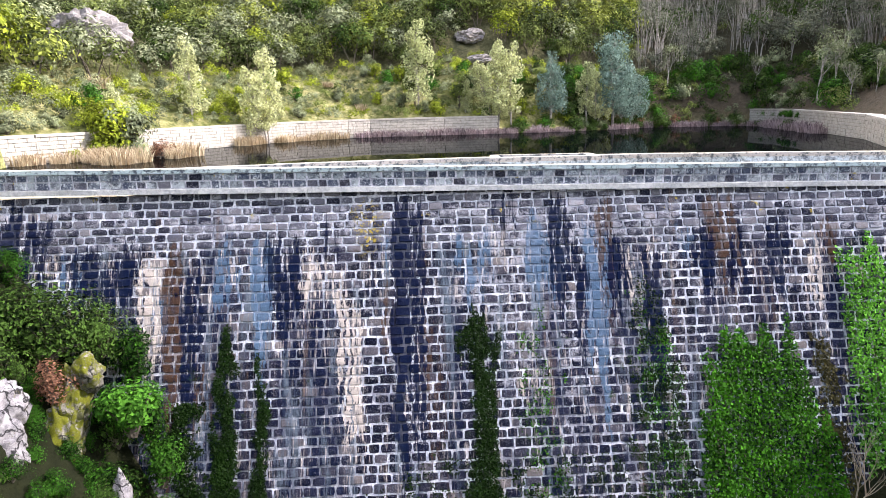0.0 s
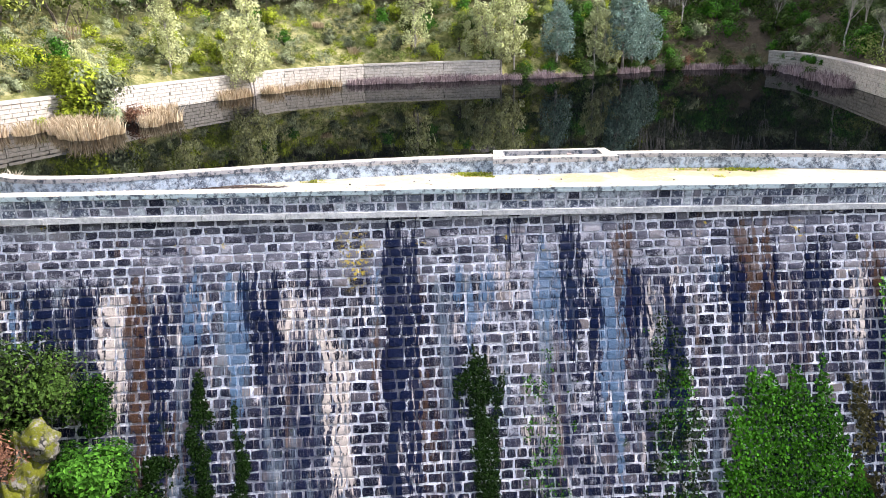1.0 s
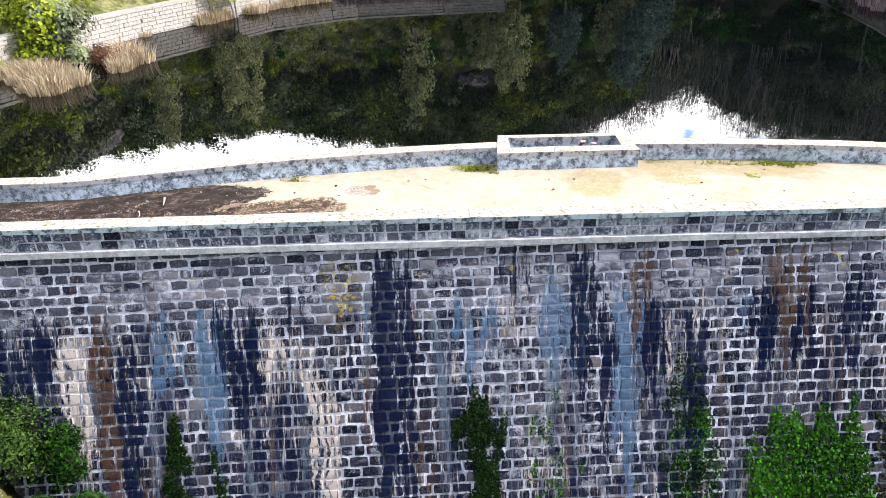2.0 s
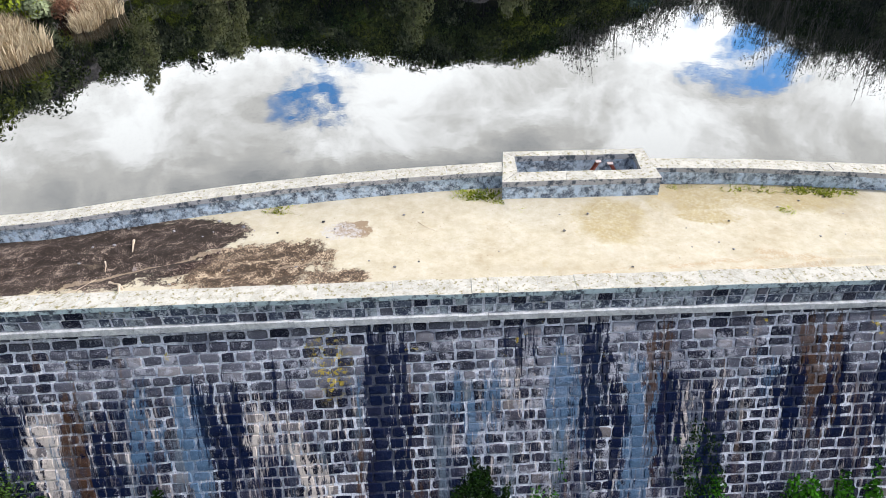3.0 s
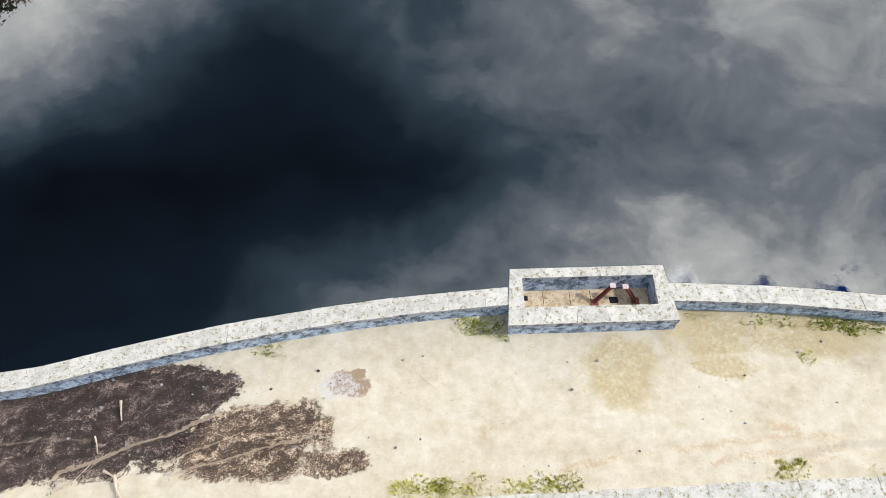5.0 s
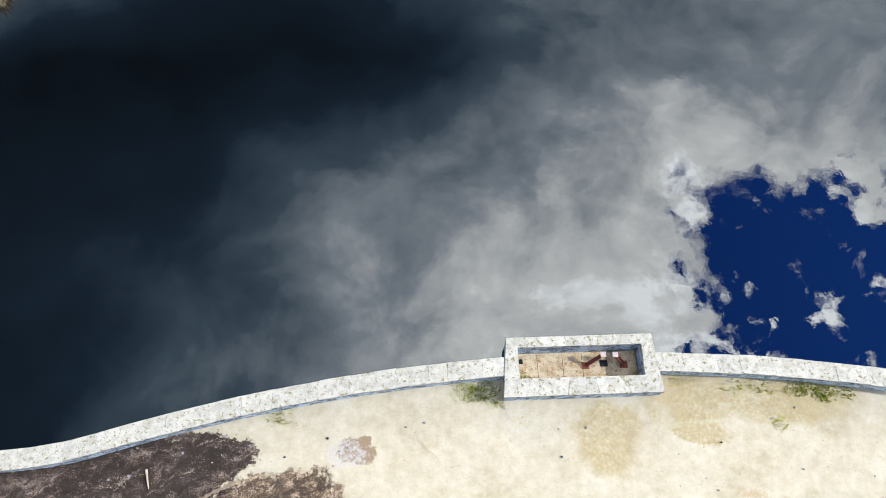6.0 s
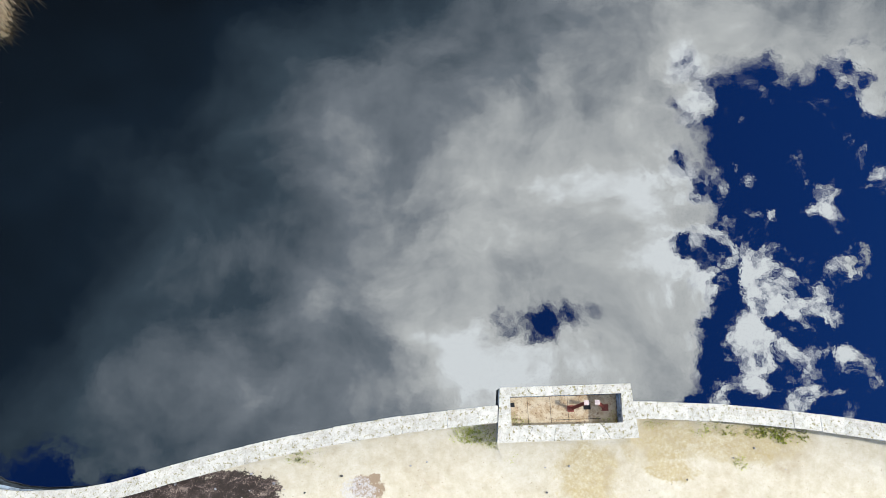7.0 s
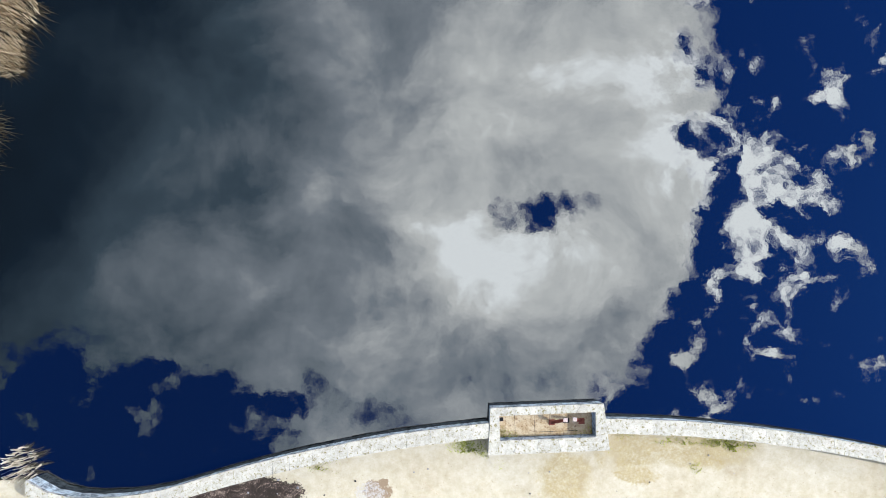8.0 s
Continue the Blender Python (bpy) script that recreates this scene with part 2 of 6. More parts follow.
def dam_material(name, mortar):
    m, n = material(name)
    g = n.add("ShaderNodeNewGeometry")
    p = g.outputs["Position"]
    x, y, z = n.xyz(p)
    z = n.math("DIVIDE", n.math("ADD", n.math("SUBTRACT", z, 0.087), n.math("MULTIPLY", x, 0.009)), 1.073)
    x = n.math("DIVIDE", n.math("SUBTRACT", x, 0.068), 1.037)
    wob = n.noise(n.join(n.math("MULTIPLY", x, 2.4), 0.0, n.math("MULTIPLY", z, 0.9)), 1.0, 6.0, 0.7)
    xw = n.math("ADD", x, n.math("MULTIPLY", n.math("SUBTRACT", wob, 0.5), 1.0))
    thin = n.noise(n.join(n.math("MULTIPLY", x, 7.0), 0.0, n.math("MULTIPLY", z, 0.6)), 1.0, 6.0, 0.70)
    hair = n.noise(n.join(n.math("MULTIPLY", x, 30.0), 5.0, n.math("MULTIPLY", z, 2.2)), 1.0, 4.0, 0.7)
    runs = n.math("ADD", n.math("MULTIPLY", thin, 0.62), n.math("MULTIPLY", hair, 0.38))
    grain = n.noise(p, 26.0, 5.0, 0.65)
    grit = n.noise(p, 62.0, 3.0, 0.7)
    patch = n.noise(p, 1.3, 6.0, 0.7)
    upper = n.span(z, -1.75, -1.50)
    if mortar:
        base = n.ramp(grain, [(0.30, (0.08, 0.085, 0.13)), (0.43, (0.66, 0.66, 0.73)), (0.65, (0.93, 0.93, 0.97))])
        base = n.mix(n.span(n.math("SUBTRACT", patch, n.math("MULTIPLY", blob(n, x, z, -8.0, -6.5, 5.5, 4.5), 0.07)), 0.38, 0.52, 0.8, 0.0), base, n.mix(grain, (0.03, 0.034, 0.06, 1), (0.26, 0.27, 0.34, 1)))
    else:
        r = chance(n)
        base = n.ramp(r, [(0.0, (0.002, 0.003, 0.010)), (0.52, (0.006, 0.007, 0.020)), (0.76, (0.018, 0.018, 0.036)), (0.91, (0.065, 0.060, 0.076)), (1.0, (0.20, 0.17, 0.16))])
        pale = n.mix(n.span(n.math("ADD", n.math("MULTIPLY", grain, 0.6), n.math("MULTIPLY", r, 0.4)), 0.30, 0.66), (0.020, 0.022, 0.040, 1), (0.27, 0.27, 0.31, 1))
        base = n.mix(n.math("MULTIPLY", n.span(n.math("ADD", z, n.math("MULTIPLY", n.math("SUBTRACT", patch, 0.5), 2.2)), -1.85, -1.45), 0.36), base, pale)
        base = n.mix(n.span(grain, 0.54, 0.74, 0.0, 0.35), base, (0.05, 0.06, 0.12, 1))
        base = n.mix(n.span(grit, 0.59, 0.65, 0.0, 0.6), base, (0.46, 0.47, 0.54, 1))
        worn = n.noise(n.join(n.math("MULTIPLY", x, 0.55), 7.0, n.math("MULTIPLY", z, 0.3)), 1.0, 5.0, 0.65)
        worn = n.math("ADD", n.math("ADD", worn, n.math("MULTIPLY", n.math("SUBTRACT", grain, 0.5), 0.5)), n.math("MULTIPLY", n.math("SUBTRACT", hair, 0.5), 0.5))
        base = n.mix(n.math("MULTIPLY", n.span(worn, 0.56, 0.72), 0.5), base, n.mix(grain, (0.09, 0.085, 0.11, 1), (0.40, 0.37, 0.39, 1)))
    # pale lime and lichen crusts that lie over stone and joint alike
    crust = n.noise(p, 2.1, 8.0, 0.78)
    crust = n.math("ADD", crust, n.math("MULTIPLY", n.math("SUBTRACT", grit, 0.5), 0.35))
    washed = n.math("SUBTRACT", n.math("MULTIPLY", blob(n, x, z, 1.6, -3.2, 4.6, 3.4), 0.075), n.math("MULTIPLY", blob(n, x, z, -8.0, -6.5, 5.0, 4.0), 0.05))
    crust = n.math("ADD", crust, washed)
    crust = n.span(n.math("ADD", crust, n.math("MULTIPLY", upper, 0.05)), 0.585, 0.635)
    base = n.mix(n.math("MULTIPLY", crust, 0.68), base, n.mix(grain, (0.16, 0.165, 0.21, 1), (0.66, 0.65, 0.70, 1)))
    low = n.span(z, -1.4, -1.75)
    zone = n.noise(n.join(n.math("MULTIPLY", x, 1.1), 3.0, n.math("MULTIPLY", z, 0.10)), 1.0, 3.0, 0.5)
    wet = n.math("MULTIPLY", n.span(n.math("ADD", n.math("MULTIPLY", zone, 0.7), n.math("MULTIPLY", runs, 0.55)), 0.62, 0.72), n.span(low, 0.0, 1.0, 0.25, 1.0))
    base = n.mix(n.math("MULTIPLY", wet, 0.62), base, n.mix(grain, (0.001, 0.002, 0.010, 1), (0.010, 0.019, 0.062, 1)))
    fall = n.math("MULTIPLY", n.span(n.math("ADD", runs, n.math("MULTIPLY", wob, 0.30)), 0.69, 0.78), low)
    base = n.mix(n.math("MULTIPLY", fall, 0.75), base, (0.010, 0.018, 0.050, 1))
    lime = n.math("MULTIPLY", n.span(n.math("SUBTRACT", runs, n.math("MULTIPLY", wob, 0.3)), 0.31, 0.22), low)
    base = n.mix(n.math("MULTIPLY", lime, 0.7), base, (0.66, 0.58, 0.54, 1))
    veil = n.noise(n.join(n.math("MULTIPLY", x, 1.9), 11.0, n.math("MULTIPLY", z, 0.22)), 1.0, 5.0, 0.62)
    veil = n.math("MULTIPLY", n.span(n.math("ADD", veil, n.math("MULTIPLY", n.math("SUBTRACT", hair, 0.5), 0.5)), 0.54, 0.66), low)
    base = n.mix(n.math("MULTIPLY", veil, 0.55), base, n.mix(grain, (0.05, 0.075, 0.11, 1), (0.30, 0.36, 0.42, 1)))
    rusty = n.noise(n.join(n.math("MULTIPLY", x, 2.3), 23.0, n.math("MULTIPLY", z, 0.16)), 1.0, 5.0, 0.62)
    rusty = n.span(n.math("ADD", rusty, n.math("MULTIPLY", n.math("SUBTRACT", hair, 0.5), 0.4)), 0.60, 0.70)
    base = n.mix(n.math("MULTIPLY", rusty, 0.45), base, n.mix(grain, (0.03, 0.016, 0.012, 1), (0.34, 0.22, 0.14, 1)))
    k = 0.82 if mortar else 0.9
    base = n.mix(n.math("MULTIPLY", stain(n, xw, z, BLUE, runs, 1.5), k * 0.88), base, n.mix(grain, (0.014, 0.042, 0.105, 1), (0.17, 0.27, 0.39, 1)))
    base = n.mix(n.math("MULTIPLY", stain(n, xw, z, BROWN, runs, 1.5), k * 0.85), base, n.mix(grain, (0.006, 0.003, 0.003, 1), (0.14, 0.072, 0.036, 1)))
    base = n.mix(n.math("MULTIPLY", stain(n, xw, z, WHITE, runs, 1.3), k), base, n.mix(grain, (0.36, 0.30, 0.27, 1), (0.80, 0.70, 0.62, 1)))
    base = n.mix(n.math("MULTIPLY", stain(n, xw, z, DARK, runs, 2.0), min(k * 1.06, 0.94)), base, n.mix(grain, (0.001, 0.002, 0.008, 1), (0.008, 0.016, 0.055, 1)))
    # yellow lichen under the cornice, moss lower down
    yellow = n.math("MULTIPLY", n.span(n.noise(p, 2.3, 6.0, 0.75), 0.64, 0.67), n.span(z, -1.4, -0.7))
    near = n.math("MULTIPLY", blob(n, x, z, -4.1, -1.1, 0.55, 1.0), n.span(n.noise(p, 8.0, 4.0, 0.7), 0.54, 0.58))
    base = n.mix(n.math("MULTIPLY", n.math("MAXIMUM", yellow, near), 0.8), base, (0.46, 0.34, 0.03, 1))
    green = n.math("MULTIPLY", n.span(n.noise(p, 1.9, 8.0, 0.78), 0.60, 0.66), n.span(z, -2.5, -6.0, 0.1, 0.9))
    base = n.mix(green, base, (0.020, 0.038, 0.012, 1))
    return finish(m, n, base, n.span(patch, 0.3, 0.7, 0.75, 0.95), n.math("ADD", grain, grit), 0.35, 0.02, 0.0)


def plain_stone(name, pale, dark, lichen=(0.42, 0.41, 0.36), amount=0.5, moss=None, cracks=False, vary=0.0, flank=None):
    """Weathered stone: blotches, grain, lichen; flank paints a side shade on the steep faces."""
    m, n = material(name)
    p = n.add("ShaderNodeNewGeometry").outputs["Position"]
    grain = n.noise(p, 30.0, 5.0, 0.65)
    patch = n.noise(p, 4.2, 7.0, 0.72)
    r = chance(n)
    base = n.mix(n.span(patch, 0.40, 0.60), (*dark, 1), (*pale, 1))
    base = n.mix(n.math("MULTIPLY", r, 0.35), base, n.mix(0.5, base, (0.05, 0.05, 0.055, 1)))
    base = n.mix(n.span(grain, 0.35, 0.75, 0.0, 0.5), base, (*[c * 1.25 for c in pale], 1))
    spots = n.noise(p, 9.0, 6.0, 0.72)
    base = n.mix(n.span(spots, 0.54, 0.62, 0.0, amount), base, (*lichen, 1))
    if vary:
        base = n.mix(n.math("MULTIPLY", n.span(r, 0.42, 0.60, vary, 0.0), n.span(n.math("ADD", n.math("MULTIPLY", spots, 0.5), n.math("MULTIPLY", grain, 0.5)), 0.60, 0.48)), base, n.mix(grain, (*dark, 1), (*[c * 3 for c in dark], 1)))
    # steep faces get a mottled tone of their own: side shade painted by normal
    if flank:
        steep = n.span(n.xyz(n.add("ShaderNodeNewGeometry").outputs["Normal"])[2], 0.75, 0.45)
        flank_shade = n.mix(n.span(n.math("ADD", n.math("MULTIPLY", patch, 0.6), n.math("MULTIPLY", spots, 0.4)), 0.43, 0.52), (0.075, 0.09, 0.11, 1), (*flank, 1))
        base = n.mix(steep, base, flank_shade)
    if cracks:
        bend = n.vec("ADD", p, n.vec("SCALE", n.add("ShaderNodeTexNoise", {"Vector": p, "Scale": 2.5, "Detail": 4.0}).outputs["Color"], scale=0.5))
        cell = n.add("ShaderNodeTexVoronoi", {"Vector": bend, "Scale": 1.7})
        cell.feature = "DISTANCE_TO_EDGE"
        base = n.mix(n.span(cell.outputs["Distance"], 0.012, 0.045, 0.92, 0.0), base, (0.012, 0.012, 0.013, 1))
        base = n.mix(n.span(n.noise(p, 3.1, 6.0, 0.75), 0.60, 0.66, 0.0, 0.75), base, (0.10, 0.09, 0.03, 1))
    if moss:
        up = n.xyz(n.add("ShaderNodeNewGeometry").outputs["Normal"])[2]
        k = n.math("MULTIPLY", n.span(n.noise(p, 3.4, 8.0, 0.75), 0.42, 0.52), n.span(up, -0.7, 0.1))
        base = n.mix(k, base, n.mix(grain, (0.008, 0.013, 0.002, 1), (0.21, 0.215, 0.012, 1)))
    return finish(m, n, base, 0.9, n.math("ADD", grain, n.math("MULTIPLY", spots, 1.2)), 0.5, 0.02, 0.25)


def leaf_material(name, dark, light, translucent=0.22, dry=None, power=1.25, calm=0.0):
    m, n = material(name)
    p = n.add("ShaderNodeNewGeometry").outputs["Position"]
    r = n.add("ShaderNodeNewGeometry").outputs["Random Per Island"]
    o = n.add("ShaderNodeObjectInfo").outputs["Random"]
    base = n.mix(n.math("POWER", r, power), (*[c * 0.7 for c in dark], 1), (*light, 1))
    base = n.mix(n.span(n.noise(p, 0.9, 3.0), 0.42, 0.7, 0.0, 0.4), base, (*[c * 1.2 for c in light], 1))
    if calm:
        tint = n.noise(p, 0.5, 3.0, 0.6)
        even = n.mix(n.span(tint, 0.38, 0.62), (*[d_ * 0.6 + l_ * 0.07 for d_, l_ in zip(dark, light)], 1), (*[l_ * 1.05 for l_ in light], 1))
        base = n.mix(calm, base, even)
    if dry:
        base = n.mix(n.span(n.noise(p, 1.7, 4.0), 0.55, 0.68, 0.0, 0.8), base, (*dry, 1))
    base = n.mix(n.math("MULTIPLY", o, 0.5), base, n.mix(1.0, base, (0.72, 0.78, 0.72, 1), "MULTIPLY"))
    return finish(m, n, base, 0.65, spec=0.08, translucent=translucent)


M_STONE = dam_material("dam_stone", False)
M_MORTAR = dam_material("dam_mortar", True)
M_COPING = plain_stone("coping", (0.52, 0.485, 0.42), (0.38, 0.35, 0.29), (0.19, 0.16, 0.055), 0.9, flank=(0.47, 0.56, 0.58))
M_COPING_SIDE = plain_stone("parapet_stone", (0.50, 0.59, 0.70), (0.026, 0.034, 0.058), (0.72, 0.76, 0.82), 0.6)
M_COPING_UP = plain_stone("upstream_coping", (0.52, 0.485, 0.42), (0.38, 0.35, 0.29), (0.19, 0.16, 0.055), 0.9, flank=(0.40, 0.39, 0.40))
M_CORNICE = plain_stone("cornice", (0.70, 0.69, 0.68), (0.46, 0.46, 0.47), (0.22, 0.22, 0.23), 0.4)
M_BLOCK = plain_stone("ashlar", (0.56, 0.51, 0.45), (0.38, 0.35, 0.30), (0.22, 0.20, 0.17), 0.4)
M_ROCK = plain_stone("granite", (0.33, 0.31, 0.32), (0.12, 0.11, 0.12), (0.42, 0.40, 0.39), 0.5, cracks=True)
M_CRAG = plain_stone("hill_granite", (0.34, 0.30, 0.285), (0.13, 0.12, 0.115), (0.42, 0.40, 0.38), 0.5)
M_PARAPET = plain_stone("parapet_face", (0.46, 0.50, 0.54), (0.016, 0.021, 0.040), (0.70, 0.73, 0.76), 0.7, vary=0.92)
M_MOSSY = plain_stone("mossy_rock", (0.24, 0.22, 0.19), (0.05, 0.046, 0.04), (0.5, 0.5, 0.46), 0.3, moss=True, cracks=True)
M_OAK = leaf_material("oak_leaves", (0.010, 0.018, 0.005), (0.27, 0.33, 0.085), 0.12, calm=0.55, power=1.5)
# darker oak copy: crown shade put into the leaf colour, given to random trees
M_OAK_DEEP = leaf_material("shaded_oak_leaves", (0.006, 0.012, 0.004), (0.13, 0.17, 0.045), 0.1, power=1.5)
M_OAK_FRESH = leaf_material("fresh_oak_leaves", (0.02, 0.032, 0.006), (0.40, 0.45, 0.09), 0.15, power=1.2)
M_OLIVE = leaf_material("grey_leaves", (0.020, 0.028, 0.014), (0.42, 0.46, 0.26), 0.12, calm=0.55, power=1.5)
M_BRIGHT = leaf_material("bright_leaves", (0.045, 0.07, 0.008), (0.50, 0.58, 0.05), 0.15, calm=0.4, power=1.4)
M_PALE = leaf_material("pale_leaves", (0.20, 0.22, 0.08), (0.84, 0.85, 0.48), 0.4, power=0.75)
M_BLUE = leaf_material("bluish_leaves", (0.06, 0.10, 0.08), (0.36, 0.49, 0.42), power=1.0)
M_DARK = leaf_material("dark_leaves", (0.012, 0.025, 0.008), (0.10, 0.17, 0.030), power=1.6)
M_GREEN = leaf_material("green_leaves", (0.02, 0.080, 0.008), (0.11, 0.30, 0.028), power=1.9)
M_IVY = leaf_material("ivy_leaves", (0.005, 0.026, 0.002), (0.065, 0.24, 0.010), 0.15, power=2.0)
M_IVY_BRIGHT = leaf_material("young_ivy_leaves", (0.02, 0.10, 0.006), (0.22, 0.58, 0.06), 0.3, power=1.4)
M_RUST = leaf_material("rusty_leaves", (0.10, 0.045, 0.03), (0.36, 0.18, 0.11))
M_REED = leaf_material("dry_reed", (0.36, 0.24, 0.13), (0.78, 0.64, 0.46), 0.3)
M_MAUVE = leaf_material("mauve_twigs", (0.13, 0.085, 0.095), (0.52, 0.41, 0.42), 0.2)
M_GRASS = leaf_material("grass", (0.17, 0.20, 0.015), (0.52, 0.55, 0.08), 0.35)
M_STRAW = leaf_material("dry_grass", (0.24, 0.26, 0.02), (0.66, 0.60, 0.10), 0.35)
M_BARE = plain_stone("pale_bark", (0.46, 0.42, 0.39), (0.24, 0.21, 0.19), (0.5, 0.48, 0.45), 0.3)
M_BARK = plain_stone("bark", (0.16, 0.13, 0.10), (0.07, 0.055, 0.045), (0.25, 0.24, 0.2), 0.3)


def ground_material():
    m, n = material("hillside")
    p = n.add("ShaderNodeNewGeometry").outputs["Position"]
    a, b = n.noise(p, 0.22, 5.0, 0.6), n.noise(p, 2.2, 6.0, 0.7)
    base = n.ramp(b, [(0.25, (0.07, 0.085, 0.022)), (0.42, (0.14, 0.15, 0.05)), (0.54, (0.33, 0.31, 0.13)), (0.8, (0.54, 0.47, 0.31))])
    base = n.mix(n.span(a, 0.42, 0.62), base, n.mix(b, (0.03, 0.045, 0.012, 1), (0.16, 0.17, 0.05, 1)))
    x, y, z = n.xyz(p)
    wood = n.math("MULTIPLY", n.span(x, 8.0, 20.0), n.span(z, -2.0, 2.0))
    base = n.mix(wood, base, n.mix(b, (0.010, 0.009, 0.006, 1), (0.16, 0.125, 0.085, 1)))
    # upper ground is darkened: the shade below the crowns is put into its colour
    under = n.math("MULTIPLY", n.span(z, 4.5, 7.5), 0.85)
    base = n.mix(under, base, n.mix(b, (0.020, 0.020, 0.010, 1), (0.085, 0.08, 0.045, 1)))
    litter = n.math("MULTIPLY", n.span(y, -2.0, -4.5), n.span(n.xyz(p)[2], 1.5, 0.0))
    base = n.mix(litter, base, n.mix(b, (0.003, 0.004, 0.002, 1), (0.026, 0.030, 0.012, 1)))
    return finish(m, n, base, 0.95, b, 0.8, 0.3, 0.1)


def water_material():
    m, n = material("still_water")
    p = n.add("ShaderNodeNewGeometry").outputs["Position"]
    wave = n.add("ShaderNodeBump", {"Height": n.noise(p, 1.6, 3.0, 0.5), "Strength": 0.012, "Distance": 0.1}).outputs[0]
    deep = n.add("ShaderNodeBsdfDiffuse", {"Color": (0.0012, 0.0018, 0.0022, 1)})
    gloss = n.add("ShaderNodeBsdfGlossy", {"Color": (0.90, 0.915, 0.92, 1), "Roughness": 0.0, "Normal": wave})
    fac = n.add("ShaderNodeFresnel", {"IOR": 1.5}).outputs[0]
    out = n.add("ShaderNodeMixShader", {0: n.math("ADD", n.math("MULTIPLY", fac, 0.26), 0.120), 1: deep.outputs[0], 2: gloss.outputs[0]})
    n.tree.links.new(out.outputs[0], n.add("ShaderNodeOutputMaterial").inputs[0])
    return m


def line(n, x, y, ax, ay, bx, by, wide):
    """1 on the line from a to b, 0 past wide metres from it."""
    ex, ey = bx - ax, by - ay
    rx, ry = n.math("SUBTRACT", x, ax), n.math("SUBTRACT", y, ay)
    k = n.math("ADD", n.math("MULTIPLY", rx, ex / (ex * ex + ey * ey)), n.math("MULTIPLY", ry, ey / (ex * ex + ey * ey)), clamp=True)
    dx, dy = n.math("SUBTRACT", rx, n.math("MULTIPLY", k, ex)), n.math("SUBTRACT", ry, n.math("MULTIPLY", k, ey))
    off = n.math("SQRT", n.math("ADD", n.math("MULTIPLY", dx, dx), n.math("MULTIPLY", dy, dy)))
    return n.span(off, wide * 0.3, wide, 1.0, 0.0)


def most(n, *values):
    out = values[0]
    for v in values[1:]:
        out = n.math("MAXIMUM", out, v)
    return out


def deck_material():
    m, n = material("sandy_deck")
    p = n.add("ShaderNodeNewGeometry").outputs["Position"]
    x, y, z = n.xyz(p)
    x = n.math("DIVIDE", x, n.math("SUBTRACT", 1.0, n.math("MULTIPLY", y, 0.0078)))
    y = n.math("DIVIDE", n.math("ADD", y, 0.09), 1.025)
    b, c = n.noise(p, 3.2, 7.0, 0.70), n.noise(p, 34.0, 5.0, 0.7)
    wide = n.noise(p, 0.55, 4.0, 0.55)
    bend = n.xyz(n.add("ShaderNodeTexNoise", {"Vector": p, "Scale": 1.1, "Detail": 7.0, "Roughness": 0.68}).outputs["Color"])
    xd, yd = x, y
    x, y = n.math("ADD", x, n.math("MULTIPLY", n.math("SUBTRACT", bend[0], 0.5), 2.2)), n.math("ADD", y, n.math("MULTIPLY", n.math("SUBTRACT", bend[1], 0.5), 1.3))
    slant = n.math("SUBTRACT", y, n.math("MULTIPLY", n.math("MINIMUM", n.math("ADD", x, 4.0), 0.0), 0.30))
    along = n.noise(n.join(n.math("MULTIPLY", x, 0.7), n.math("MULTIPLY", slant, 7.0), 0.0), 1.0, 7.0, 0.72)
    base = n.ramp(n.math("ADD", n.math("MULTIPLY", b, 0.55), n.math("MULTIPLY", wide, 0.45)), [(0.30, (0.375, 0.30, 0.19)), (0.47, (0.48, 0.415, 0.30)), (0.66, (0.59, 0.535, 0.425))])
    base = n.mix(n.span(c, 0.45, 0.7, 0.0, 0.24), base, (0.40, 0.31, 0.18, 1))
    base = n.mix(n.span(along, 0.58, 0.68, 0.0, 0.40), base, (0.45, 0.34, 0.19, 1))
    speck = n.noise(p, 11.0, 6.0, 0.75)
    base = n.mix(n.span(speck, 0.615, 0.68, 0.0, 0.7), base, (0.24, 0.17, 0.10, 1))
    # damp ochre ground beside the chamber and along the curved parapet
    wet = most(n, blob(n, x, y, 2.7, -0.9, 1.3, 1.3), blob(n, x, y, 5.0, -0.1, 1.6, 1.1), blob(n, x, y, 7.6, -0.2, 2.6, 0.9), n.math("MULTIPLY", blob(n, x, y, 5.1, -1.0, 1.1, 0.35), 1.2))
    wet = n.math("MULTIPLY", wet, n.math("ADD", n.math("MULTIPLY", n.math("ADD", b, wide), 1.6), -0.75))
    base = n.mix(n.math("MULTIPLY", n.math("MULTIPLY", n.span(wet, 0.10, 0.80), n.span(n.math("ADD", n.math("MULTIPLY", speck, 0.6), n.math("MULTIPLY", along, 0.4)), 0.36, 0.58, 0.25, 1.0)), 0.75), base, n.mix(b, (0.26, 0.17, 0.055, 1), (0.46, 0.37, 0.17, 1)))
    # churned tyre tracks
    xt, yt = n.math("ADD", xd, n.math("MULTIPLY", n.math("SUBTRACT", bend[0], 0.5), 0.8)), n.math("ADD", yd, n.math("MULTIPLY", n.math("SUBTRACT", bend[1], 0.5), 0.5))
